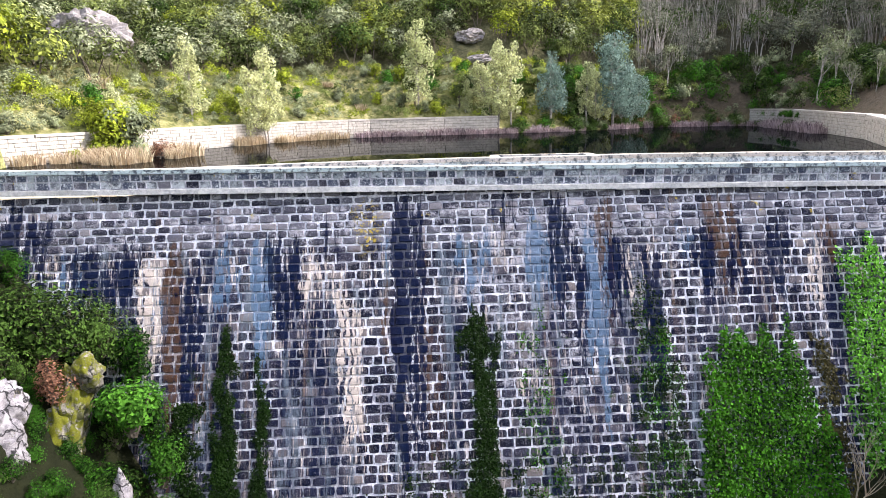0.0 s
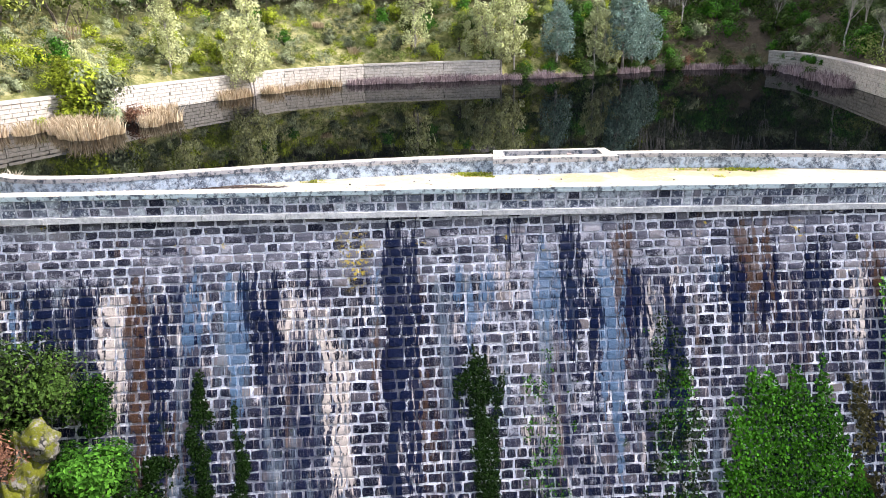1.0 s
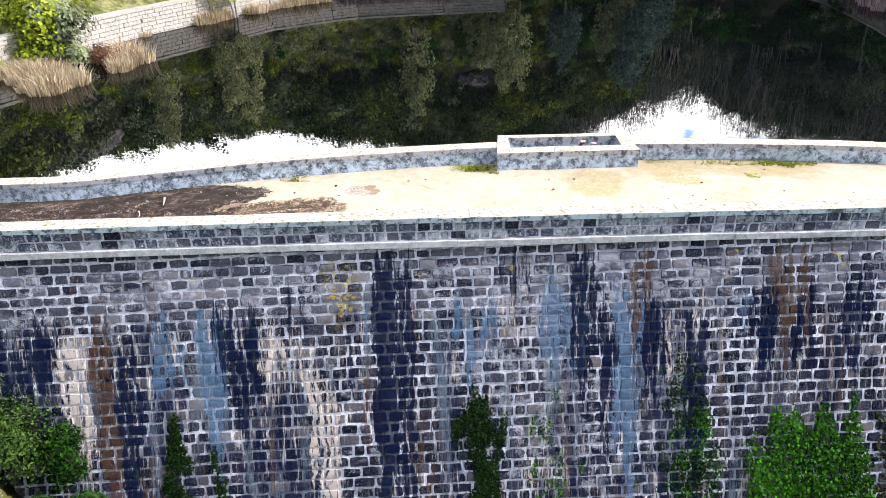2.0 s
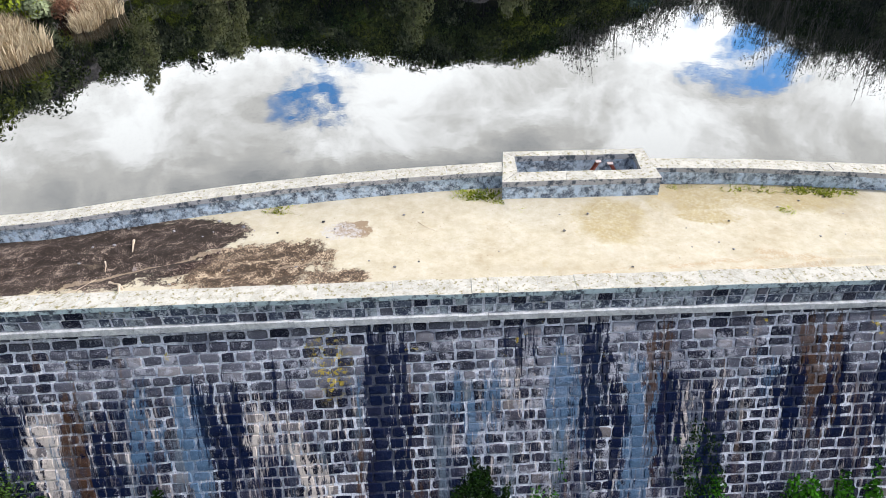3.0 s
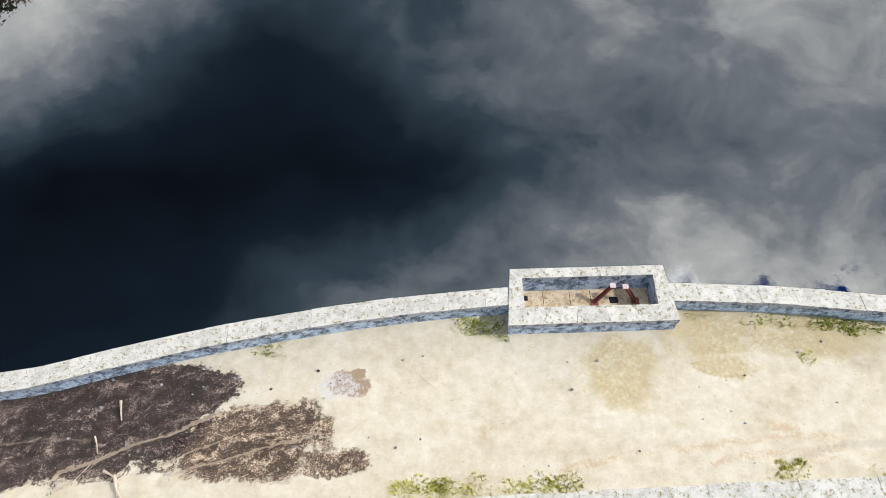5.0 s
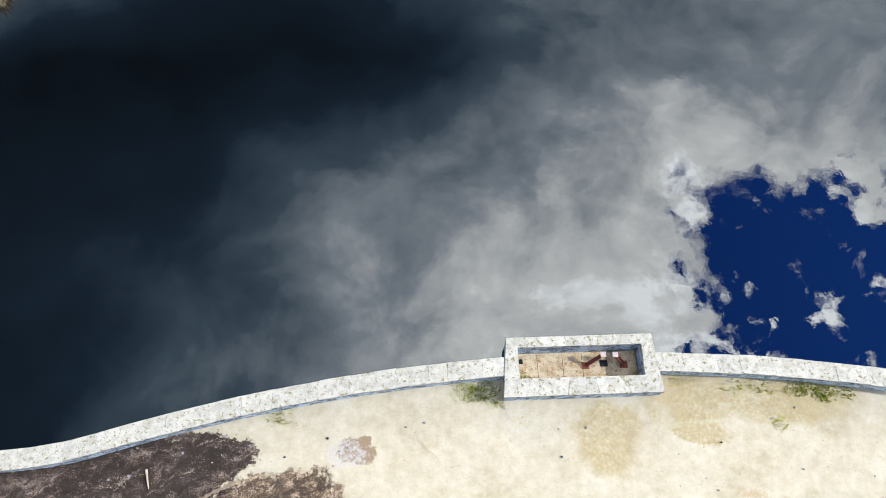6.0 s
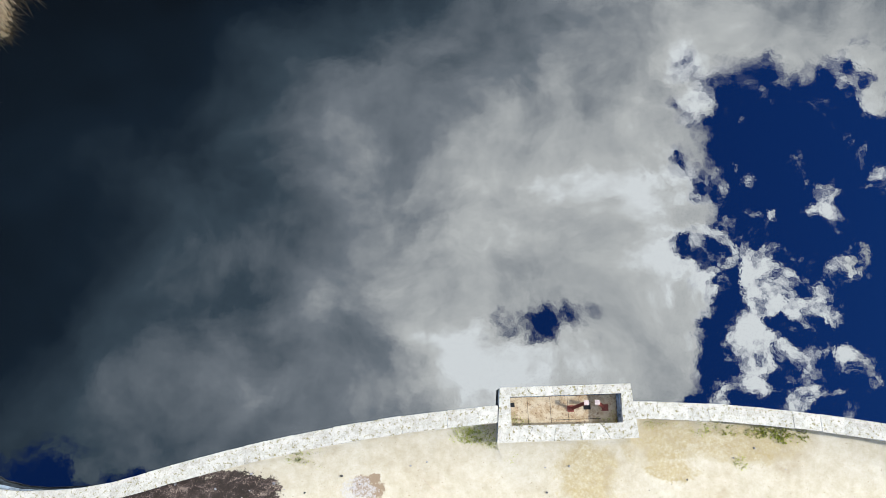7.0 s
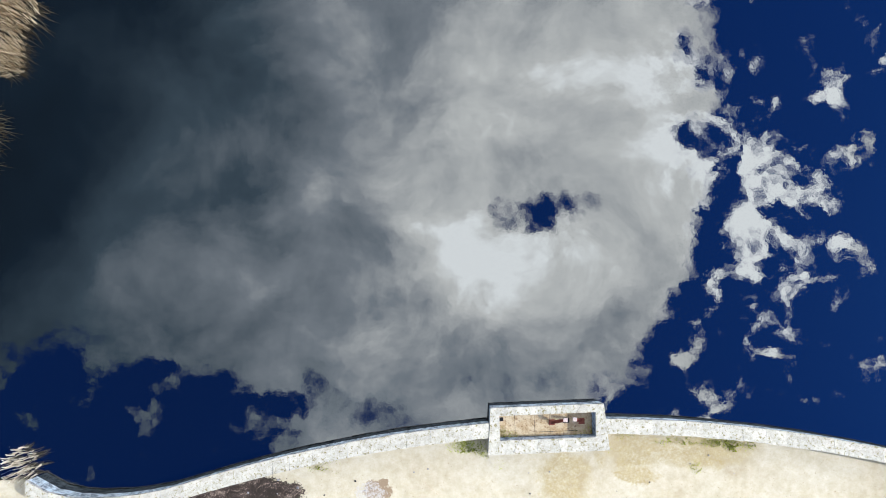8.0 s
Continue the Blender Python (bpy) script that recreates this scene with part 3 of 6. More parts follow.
    tread = most(n, line(n, xt, yt, 0.9, -3.2, 2.2, -3.04, 0.16), line(n, xt, yt, 3.6, -2.85, 6.6, -2.62, 0.14), line(n, xt, yt, 4.2, -3.15, 7.2, -2.9, 0.14), line(n, xt, yt, 5.8, -2.4, 7.2, -2.8, 0.22),
                 blob(n, xt, yt, 6.6, -3.05, 0.6, 0.4), n.math("MULTIPLY", line(n, xt, yt, 2.0, -2.95, 4.0, -2.85, 0.10), 0.7))
    chew = n.noise(n.join(n.math("MULTIPLY", x, 9.0), n.math("MULTIPLY", y, 9.0), 2.0), 1.0, 6.0, 0.75)
    tread = n.span(n.math("MULTIPLY", tread, n.math("ADD", n.math("MULTIPLY", chew, 5.0), -2.0)), 0.25, 0.8)
    base = n.mix(n.math("MULTIPLY", tread, 0.5), base, n.mix(chew, (0.24, 0.12, 0.045, 1), (0.50, 0.33, 0.16, 1)))
    # the dark mud in three lobes, and the pale ruts through it
    rag = n.math("MULTIPLY", n.math("SUBTRACT", n.math("ADD", b, along), 1.0), 1.7)
    lobe = most(n, blob(n, x, y, -9.6, -1.75, 3.3, 1.75), n.math("MULTIPLY", blob(n, x, y, -13.0, -2.1, 4.5, 1.7), 1.2), blob(n, x, y, -8.0, -1.15, 1.9, 0.85))
    second = most(n, blob(n, x, y, -6.1, -2.45, 2.3, 1.15), n.math("MULTIPLY", blob(n, x, y, -5.3, -2.0, 1.2, 0.7), 1.0), n.math("MULTIPLY", blob(n, x, y, -4.0, -2.9, 0.85, 0.33), 0.8))
    first = n.span(n.math("ADD", lobe, n.math("MULTIPLY", rag, n.span(lobe, 0.02, 0.25))), 0.20, 0.42)
    other = n.span(n.math("ADD", second, n.math("MULTIPLY", rag, n.span(second, 0.02, 0.25))), 0.22, 0.55)
    clods = n.math("ADD", n.math("MULTIPLY", c, 0.5), n.math("MULTIPLY", n.math("ADD", along, n.math("MULTIPLY", n.math("SUBTRACT", b, 0.5), 0.6)), 0.5))
    clods = n.math("ADD", n.math("MULTIPLY", n.math("SUBTRACT", clods, 0.5), 1.7), 0.49)
    soil = n.ramp(clods, [(0.38, (0.008, 0.0045, 0.005)), (0.48, (0.018, 0.010, 0.010)), (0.56, (0.050, 0.031, 0.028)), (0.66, (0.30, 0.23, 0.18))])
    loam = n.ramp(clods, [(0.36, (0.016, 0.008, 0.006)), (0.46, (0.040, 0.022, 0.015)), (0.54, (0.13, 0.080, 0.050)), (0.62, (0.50, 0.38, 0.26))])
    base = n.mix(n.math("MULTIPLY", other, 0.93), base, loam)
    base = n.mix(n.math("MULTIPLY", first, 0.95), base, soil)
    rut = most(n, line(n, xt, yt, -10.3, -3.0, -6.8, -1.72, 0.07), line(n, xt, yt, -7.5, -3.05, -4.5, -2.25, 0.06), n.math("MULTIPLY", line(n, xt, yt, -8.0, -2.85, -6.8, -2.4, 0.05), 0.8),
               n.math("MULTIPLY", line(n, xt, yt, -12.0, -2.3, -9.6, -2.25, 0.06), 0.5))
    base = n.mix(n.math("MULTIPLY", n.span(n.math("MULTIPLY", rut, n.math("ADD", n.math("MULTIPLY", b, 1.6), 0.1)), 0.25, 0.8), 0.7), base, n.mix(c, (0.16, 0.11, 0.075, 1), (0.46, 0.36, 0.25, 1)))
    flake = n.math("MULTIPLY", n.span(n.noise(p, 5.5, 5.0, 0.7), 0.66, 0.69), first)
    base = n.mix(n.math("MULTIPLY", flake, 0.6), base, (0.30, 0.25, 0.24, 1))
    # a crust of spilt lime with an earthy edge
    earth = n.span(n.math("MULTIPLY", blob(n, x, y, -3.75, -1.02, 0.6, 0.42), n.math("ADD", n.math("MULTIPLY", b, 2.6), -0.4)), 0.25, 0.6)
    base = n.mix(n.math("MULTIPLY", earth, 0.75), base, (0.20, 0.12, 0.065, 1))
    pale = n.span(n.math("MULTIPLY", blob(n, x, y, -4.15, -1.12, 0.75, 0.45), n.math("ADD", n.math("MULTIPLY", b, 2.4), -0.3)), 0.25, 0.55)
    base = n.mix(n.math("MULTIPLY", n.math("MULTIPLY", pale, n.span(speck, 0.42, 0.56, 0.15, 0.9)), 0.85), base, n.mix(c, (0.26, 0.21, 0.17, 1), (0.70, 0.68, 0.66, 1)))
    return finish(m, n, base, 0.95, n.math("ADD", n.math("MULTIPLY", c, 0.6), n.math("MULTIPLY", along, 1.0)), 0.4, 0.025, 0.1)


M_GROUND, M_WATER, M_DECK = ground_material(), water_material(), deck_material()
M_DARKBUSH = leaf_material("dense_dark_leaves", (0.003, 0.008, 0.001), (0.095, 0.18, 0.03), 0.12, power=2.4)
M_DEEP = leaf_material("deep_green_leaves", (0.004, 0.016, 0.002), (0.055, 0.17, 0.014), 0.25, power=2.6)
M_RUSTDARK = leaf_material("withered_leaves", (0.020, 0.020, 0.008), (0.10, 0.085, 0.03), 0.2)
M_TWIG = plain_stone("dry_wood", (0.62, 0.50, 0.38), (0.40, 0.30, 0.21), (0.5, 0.42, 0.33), 0.3)
M_STRAWWOOD = plain_stone("bleached_twigs", (0.58, 0.52, 0.42), (0.38, 0.31, 0.22), (0.5, 0.46, 0.38), 0.3)
M_MOSS = leaf_material("wet_moss", (0.003, 0.009, 0.001), (0.013, 0.036, 0.004), 0.1)
# grey leaves toned darker for the east slope, its shade put into the colour
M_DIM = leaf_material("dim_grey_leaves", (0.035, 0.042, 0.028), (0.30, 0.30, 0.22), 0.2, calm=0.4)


# ---- mesh helpers ----
class Mesh:
    """Collects vertices and faces for one mesh."""

    def __init__(self):
        self.v, self.f = [], []

    def add(self, verts, faces):
        k = len(self.v)
        self.v.extend(verts)
        self.f.extend([tuple(i + k for i in f) for f in faces])

    def box(self, corners):
        """Eight corners: four below, four above, both anticlockwise."""
        self.add(corners, [(3, 2, 1, 0), (4, 5, 6, 7), (0, 1, 5, 4), (1, 2, 6, 5), (2, 3, 7, 6), (3, 0, 4, 7)])

    def cuboid(self, x0, x1, y0, y1, z0, z1):
        self.box([(x0, y0, z0), (x1, y0, z0), (x1, y1, z0), (x0, y1, z0), (x0, y0, z1), (x1, y0, z1), (x1, y1, z1), (x0, y1, z1)])

    def tube(self, path, radii, sides=6, cap=True):
        path = [Vector(p) for p in path]
        k = len(self.v)
        for i, p in enumerate(path):
            ahead = (path[min(i + 1, len(path) - 1)] - path[max(i - 1, 0)]).normalized()
            side = ahead.orthogonal().normalized()
            up = ahead.cross(side)
            for j in range(sides):
                a = 2 * math.pi * j / sides
                self.v.append(tuple(p + (side * math.cos(a) + up * math.sin(a)) * radii[i]))
        for i in range(len(path) - 1):
            for j in range(sides):
                a, b = k + i * sides + j, k + i * sides + (j + 1) % sides
                self.f.append((a, b, b + sides, a + sides))
        if cap:
            self.f.append(tuple(k + j for j in reversed(range(sides))))
            self.f.append(tuple(k + (len(path) - 1) * sides + j for j in range(sides)))

    def data(self, name, mat, smooth=False):
        me = bpy.data.meshes.new(name)
        me.from_pydata(self.v, [], self.f)
        for one in (mat if isinstance(mat, (list, tuple)) else [mat]):
            me.materials.append(one)
        if smooth:
            me.shade_smooth()
        me.update()
        return me


def part(name, mesh, mat, parent, label="", smooth=False):
    ob = new(name, mesh.data(name, mat, smooth) if isinstance(mesh, Mesh) else mesh)
    ob.parent = parent
    return tagged(ob, label)


def thing(name, label, category, group="", kind="", at=(0, 0, 0)):
    ob = new(name)
    ob.location = at
    return tagged(ob, label, category, group, kind)


rng = random.Random(7)


def jit(a):
    return rng.uniform(-a, a)


# ---- the lie of the land ----
WATER = -0.15
Q = 0.6  # how the far hills and their plants are scaled
SHORE = [(-12.4, -1.0), (-14.5, -1.05), (-15.9, -0.6), (-17.2, 0.6), (-22.5, 4.5), (-24.6, 11.5), (-21.3, 19.3), (-19.4, 24.0), (-16.7, 29.0), (-13.8, 34.2), (-9.7, 37.4),
         (-7.8, 38.6), (-3.8, 39.3), (-0.9, 39.8), (4.2, 40.4), (10.0, 41.2), (16.0, 43.9), (20.0, 46.6), (26.0, 47.2), (30.6, 45.2), (31.2, 41.0), (30.0, 35.0),
         (28.6, 29.0), (27.0, 23.5), (25.5, 18.0), (21.5, 9.5), (17.5, 2.0), (15.5, -1.2), (9.0, 0.5), (2.0, 1.0), (-5.0, 0.5)]


def shore_distance(x, y):
    """Metres outside the water's edge, less than nothing within it."""
    x, y = np.asarray(x, float), np.asarray(y, float)
    best, inside = np.full(x.shape, 1e9), np.zeros(x.shape, bool)
    for (ax, ay), (bx, by) in zip(SHORE, SHORE[1:] + SHORE[:1]):
        ex, ey = bx - ax, by - ay
        t = np.clip(((x - ax) * ex + (y - ay) * ey) / (ex * ex + ey * ey), 0, 1)
        best = np.minimum(best, np.hypot(x - ax - t * ex, y - ay - t * ey))
        cross = (ay > y) != (by > y)
        with np.errstate(divide="ignore", invalid="ignore"):
            inside ^= cross & (x < ex * (y - ay) / (by - ay if by != ay else 1e-9) + ax)
    return np.where(inside, -best, best)


def step(v, a, b):
    t = np.clip((np.asarray(v, float) - a) / (b - a), 0, 1)
    return t * t * (3 - 2 * t)


def land(x, y):
    """Height of the ground."""
    x, y = np.asarray(x, float), np.asarray(y, float)
    d = shore_distance(x, y) / Q
    phi = np.arctan2((x + 2) / 0.82, y + 20)
    cap = np.interp(phi, [-1.6, -0.66, -0.27, 0.13, 0.27, 0.43, 0.58, 0.85, 1.6], [20, 32, 52, 85, 72, 53, 64, 50, 26])
    rise = np.interp(phi, [-0.66, -0.27, 0.13, 0.27, 0.43, 0.58, 0.85], [0.62, 0.75, 1.0, 0.9, 0.57, 0.95, 0.85])
    rough = 0.9 * np.sin(x * 0.52 + 1.3 * np.sin(y * 0.28)) * np.sin(y * 0.45 + x * 0.08) + 0.5 * np.sin(x * 1.33 + y)
    hill = 1.3 + Q * 0.9 * (cap * (1 - np.exp(-rise * np.maximum(d - 1.2, 0) / cap)) + rough * step(d, 3, 12))
    bank = -0.3 + 0.3 * np.maximum(d, 0)                       # where no wall holds the shore
    hill = np.where((y > 39) & (x > 4.5) & (x < 30.5), np.minimum(hill, bank + 0.36 * np.maximum(d - 2, 0)), hill)
    hill = np.where((y < 4.5) & (x < -15), np.minimum(hill, 0.25 + 0.12 * np.maximum(-x - 19, 0)), hill)
    up = np.where(d < 0.35, -4.0, hill)
    left = -9.2 + (-9.7 - x) * 1.48 - 0.10 * (y + 7)
    right = -10.1 + (x - 9.3) * 0.97
    low = np.maximum(np.maximum(np.minimum(left, 2.5 + 0.25 * (-x - 16)), np.minimum(right, 2.0 + 0.25 * (x - 20))), -12.3 + 0.05 * np.maximum(-y - 8, 0))
    low = low + 0.25 * np.sin(x * 1.7 + y) * np.sin(y * 1.9)
    out = low + (up - low) * step(y, -5.5, -3.5)
    out = np.where((x > -17.5) & (x < 19.0) & (y > -5.5) & (y < 1.6), np.minimum(out, -6.0), out)
    return out


def lines(lo, hi, s, far):
    """Grid lines at an even step, and ever wider ones out to the far end."""
    a = list(np.arange(lo, hi + s / 2, s))
    g = s
    while a[-1] < far:
        g *= 1.35
        a.append(a[-1] + g)
    g = s
    while a[0] > -far:
        g *= 1.35
        a.insert(0, a[0] - g)
    return np.array(a)


gx, gy = lines(-45, 60, 0.6, 2500), lines(-26, 105, 0.65, 2500)
xx, yy = np.meshgrid(gx, gy)
zz = land(xx, yy)
ground = Mesh()
ground.v = list(zip(xx.ravel().tolist(), yy.ravel().tolist(), zz.ravel().tolist()))
w = len(gx)
ground.f = [(j * w + i, j * w + i + 1, (j + 1) * w + i + 1, (j + 1) * w + i) for j in range(len(gy) - 1) for i in range(w - 1)]
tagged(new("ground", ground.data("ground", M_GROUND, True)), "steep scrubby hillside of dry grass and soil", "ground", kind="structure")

pond = Mesh()
pond.add([(-30, -1.5, WATER), (38, -1.5, WATER), (38, 55, WATER), (-30, 55, WATER)], [(0, 1, 2, 3)])
tagged(new("water", pond.data("water", M_WATER)), "still dark reservoir water mirroring the cloudy sky", "water", kind="structure")


# ---- the dam ----
def rear(x):
    """Upstream edge of the crest."""
    if x < -11.0:
        return float(np.interp(x, (-17.0, -16.3, -15.7, -14.9, -14.2, -13.4, -12.6, -11.8, -11.0), (0.9, 0.0, -0.55, -0.83, -0.95, -0.98, -0.95, -0.87, -0.737)))
    return 1.07 - (x - 2.1) ** 2 / 95.0


def front(x):
    """Outer edge of the downstream parapet."""
    return -4.555 + 0.0302 * x - 0.0006 * x * x


def crest(x):
    """Top of the downstream parapet."""
    return 0.674 - 0.0151 * x


BATTER = 0.364


def face(x, z, out=0.0):
    """A place on the battered downstream face, or out metres in front of it."""
    return (x, front(x) + 0.10 + BATTER * (z + 0.3) - out * 0.94, z + out * 0.342)


dam = thing("dam", "curved gravity dam of dark stained stone blocks", "dam", kind="structure")
core = Mesh()
X0, X1, N = -22.0, 24.0, 92
for i in range(N + 1):
    x = X0 + (X1 - X0) * i / N
    core.v += [face(x, -13.4), face(x, 0.02), (x, front(x) + 0.33, 0.02), (x, front(x) + 0.34, -0.2), (x, rear(max(min(x, 16), -16.2)) - 0.01, -0.2), (x, rear(max(min(x, 16), -16.2)) - 0.01, -6)]
for i in range(N):
    for j in range(5):
        a = i * 6 + j
        core.f.append((a, a + 6, a + 7, a + 1))
part("core", core, M_MORTAR, dam, "pale lime mortar between the stones")


def block(ring, depth, out, round_=0.10):
    """A pillowed stone: corners on the face (x, z), its foot behind and its worn front out metres proud."""
    k = len(ring)
    cx, cz = sum(p[0] for p in ring) / k, sum(p[1] for p in ring) / k
    edge = [face(x, z, -0.012) for x, z in ring]
    nose = [face(x + (cx - x) * round_, z + (cz - z) * round_, out + jit(0.010)) for x, z in ring]
    faces = [(i, (i + 1) % k, (i + 1) % k + k, i + k) for i in range(k)]
    faces += [(2 * k, i + k, (i + 1) % k + k) for i in range(k)]
    return edge + nose + [face(cx, cz, out * 1.25)], faces


rest, near = Mesh(), []
z = 0.06
row = 0
while z > -11.4:
    tall = (0.236 if z > -1.7 else 0.268) + jit(0.014)
    x = -20.2 + rng.random() * 0.4
    while x < 17.1:
        wide = rng.uniform(0.29, 0.56)
        gap = rng.uniform(0.026, 0.066)
        ring = []
        for ex, ez in ((0.0, 0.0), (0.5, -0.01), (1.0, 0.0), (1.01, 0.5), (1.0, 1.0), (0.5, 1.01), (0.0, 1.0), (-0.01, 0.5)):
            cut = 0.008 if ex in (0.0, 1.0) else 0.0
            ring.append((x + gap / 2 + (wide - gap) * min(max(ex, -0.02), 1.02) + (cut if ex == 0.0 else -cut if ex == 1.0 else 0.0) * rng.uniform(0.2, 1.6) + jit(0.014),
                         z - tall + gap / 2 + (tall - gap) * ez + (cut if ez == 0.0 else -cut if ez == 1.0 else 0.0) * rng.uniform(0.1, 1.4) + jit(0.014)))
        v, f = block(ring, 0.05, rng.uniform(0.012, 0.040) + (0.012 if z > -1.6 else 0.0))
        if -4.4 < x < 3.2 and row < 13 and len(near) < 280:
            near.append((v, f))
        else:
            rest.add(v, f)
        x += wide
    z -= tall
    row += 1
stones = part("masonry", rest, M_STONE, dam, "rows of dark weathered stone blocks")
tagged(stones, kind="stuff")
for v, f in near:
    one = Mesh()
    one.add(v, f)
    part("stone", one, M_STONE, dam)


# ---- downstream parapet: cornice, two courses, coping ----
def run(mesh, x0, x1, ya, yb, za, zb, wob=0.006):
    """A block that follows the curve of the dam from x0 to x1; ya and yb are measured from the outer edge, za and zb from the crest."""
    c = []
    for zo in (za, zb):
        for x, yo in ((x0, ya), (x1, ya), (x1, yb), (x0, yb)):
            c.append((x + jit(wob), front(x) + yo + jit(wob), crest(x) + zo + jit(wob)))
    mesh.box(c)


parapet = thing("parapet", "low downstream parapet of dark squared stones under pale coping", "parapet", kind="structure")
body = Mesh()
for i in range(46):
    x = X0 + i
    run(body, x, x + 1, 0.045, 0.44, -0.645, -0.097, 0.0)
part("body", body, M_MORTAR, parapet)
x = X0
while x < X1 - 1:
    wide = rng.uniform(0.55, 1.05)
    cop = Mesh()
    run(cop, x + 0.002, x + wide - 0.002, -0.02 + jit(0.012), 0.48 + jit(0.012), -0.124, jit(0.006), 0.003)
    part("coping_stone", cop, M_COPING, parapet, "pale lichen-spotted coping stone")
    x += wide
for low, high in ((-0.349, -0.134), (-0.586, -0.360)):
    x = X0 + rng.random() * 0.3
    while x < X1 - 0.6:
        wide = rng.uniform(0.24, 0.46)
        if -17.5 < x < 15.5:
            one = Mesh()
            run(one, x + 0.032, x + wide - 0.032, 0.012 + jit(0.012), 0.2, low + 0.022, high - 0.018, 0.010)
            part("stone", one, M_PARAPET if rng.random() < 0.85 else M_STONE, parapet)
        x += wide
x = X0
while x < X1 - 1.4:
    wide = rng.uniform(0.6, 1.3)
    cor = Mesh()
    run(cor, x + 0.004, x + wide - 0.004, -0.05 + jit(0.01), 0.3, -0.747, -0.597, 0.006)
    part("cornice_stone", cor, M_CORNICE, parapet, "pale projecting cornice stone")
    x += wide

# ---- crest, upstream parapet ----
RUTS = [(-10.6, -3.1, -6.8, -1.8), (-10.0, -2.6, -6.2, -1.9), (-8.6, -3.2, -5.0, -2.3), (-8.0, -3.4, -4.6, -2.7), (-12.5, -2.7, -9.0, -2.4), (-12.5, -2.2, -9.6, -2.1), (6.0, -3.3, 8.6, -2.9)]
deck = Mesh()
nx, ny = 420, 54
for i in range(nx + 1):
    x = -20 + 40.0 * i / nx
    for j in range(ny + 1):
        k = j / ny
        y0, y1 = front(x) + 0.30, rear(max(min(x, 16), -16.2)) - 0.25
        if 0.05 < x < 4.15:
            y1 = 0.15  # the path stops at the chamber
        y = y0 + (y1 - y0) * k
        z = 0.03 - 0.05 * math.sin(k * math.pi) + 0.022 * noise.noise((x * 0.9, y * 1.6, 0)) + 0.012 * noise.noise((x * 3, y * 4, 3))
        if x < -4:
            z += 0.035 * noise.noise((x * 1.1, y * 5.0, 9)) * min(1, (-4 - x) / 2)
        for ax, ay, bx, by in RUTS:
            q = max(0.0, min(1.0, ((x - ax) * (bx - ax) + (y - ay) * (by - ay)) / ((bx - ax) ** 2 + (by - ay) ** 2)))
            off = math.hypot(x - ax - q * (bx - ax), y - ay - q * (by - ay) - 0.12 * math.sin(q * 3.1))
            z += 0.045 * math.exp(-(off / 0.07) ** 2) - 0.05 * math.exp(-((off - 0.16) / 0.08) ** 2)
        deck.v.append((x, y, z))
for i in range(nx):
    for j in range(ny):
        a = i * (ny + 1) + j
        deck.f.append((a, a + ny + 1, a + ny + 2, a + 1))
tagged(new("crest_path", deck.data("crest_path", M_DECK, True)), "sandy crest path with dark mud and tyre ruts", "path", kind="structure")


def arc(mesh, x0, x1, ya, yb, za, zb, wob=0.006):
    c = []
    for zo in (za, zb):
        for x, yo in ((x0, ya), (x1, ya), (x1, yb), (x0, yb)):
            c.append((x + jit(wob), rear(x) + yo + jit(wob), zo + jit(wob)))
    mesh.box(c)


upstream = thing("parapet", "low curved upstream parapet of grey stone with pale coping", "parapet", kind="structure")
for a, b in ((-16.0, 0.06), (4.12, 16.4)):
    body = Mesh()
    k = int((b - a) / 0.8)
    for i in range(k):
        arc(body, a + (b - a) * i / k, a + (b - a) * (i + 1) / k, -0.48, -0.02, -1.6, 0.45, 0.0)
    part("body", body, M_COPING_SIDE, upstream, "rough blue-grey rendered stone")
    x = a
    while x < b - 0.05:
        wide = min(rng.uniform(0.5, 0.95), b - x)
        cop = Mesh()
        arc(cop, x + 0.002, x + wide - 0.002, -0.51 + jit(0.01), 0.0 + jit(0.01), 0.41, 0.55 + jit(0.006), 0.003)
        part("coping_stone", cop, M_COPING_UP, upstream, "pale lichen-spotted coping stone")
        x += wide

# ---- the intake chamber ----
M_CHAMBER = plain_stone("chamber_floor", (0.62, 0.50, 0.33), (0.42, 0.28, 0.14), (0.13, 0.06, 0.03), 0.6)
M_IRON, n = material("red_oxide_iron")
p = n.add("ShaderNodeNewGeometry").outputs["Position"]
finish(M_IRON, n, n.mix(n.noise(p, 25.0, 5.0), (0.10, 0.025, 0.015, 1), (0.34, 0.09, 0.06, 1)), 0.75, n.noise(p, 60.0), 0.3, 0.01, 0.4)
M_PLATE, n = material("pale_steel_plate")
p = n.add("ShaderNodeNewGeometry").outputs["Position"]
finish(M_PLATE, n, n.mix(n.noise(p, 20.0, 5.0), (0.36, 0.24, 0.21, 1), (0.56, 0.48, 0.45, 1)), 0.6, None)
M_HOLE, n = material("dark_opening")
p = n.add("ShaderNodeNewGeometry").outputs["Position"]
finish(M_HOLE, n, n.mix(n.noise(p, 12.0, 3.0), (0.004, 0.004, 0.005, 1), (0.012, 0.012, 0.014, 1)), 0.8)

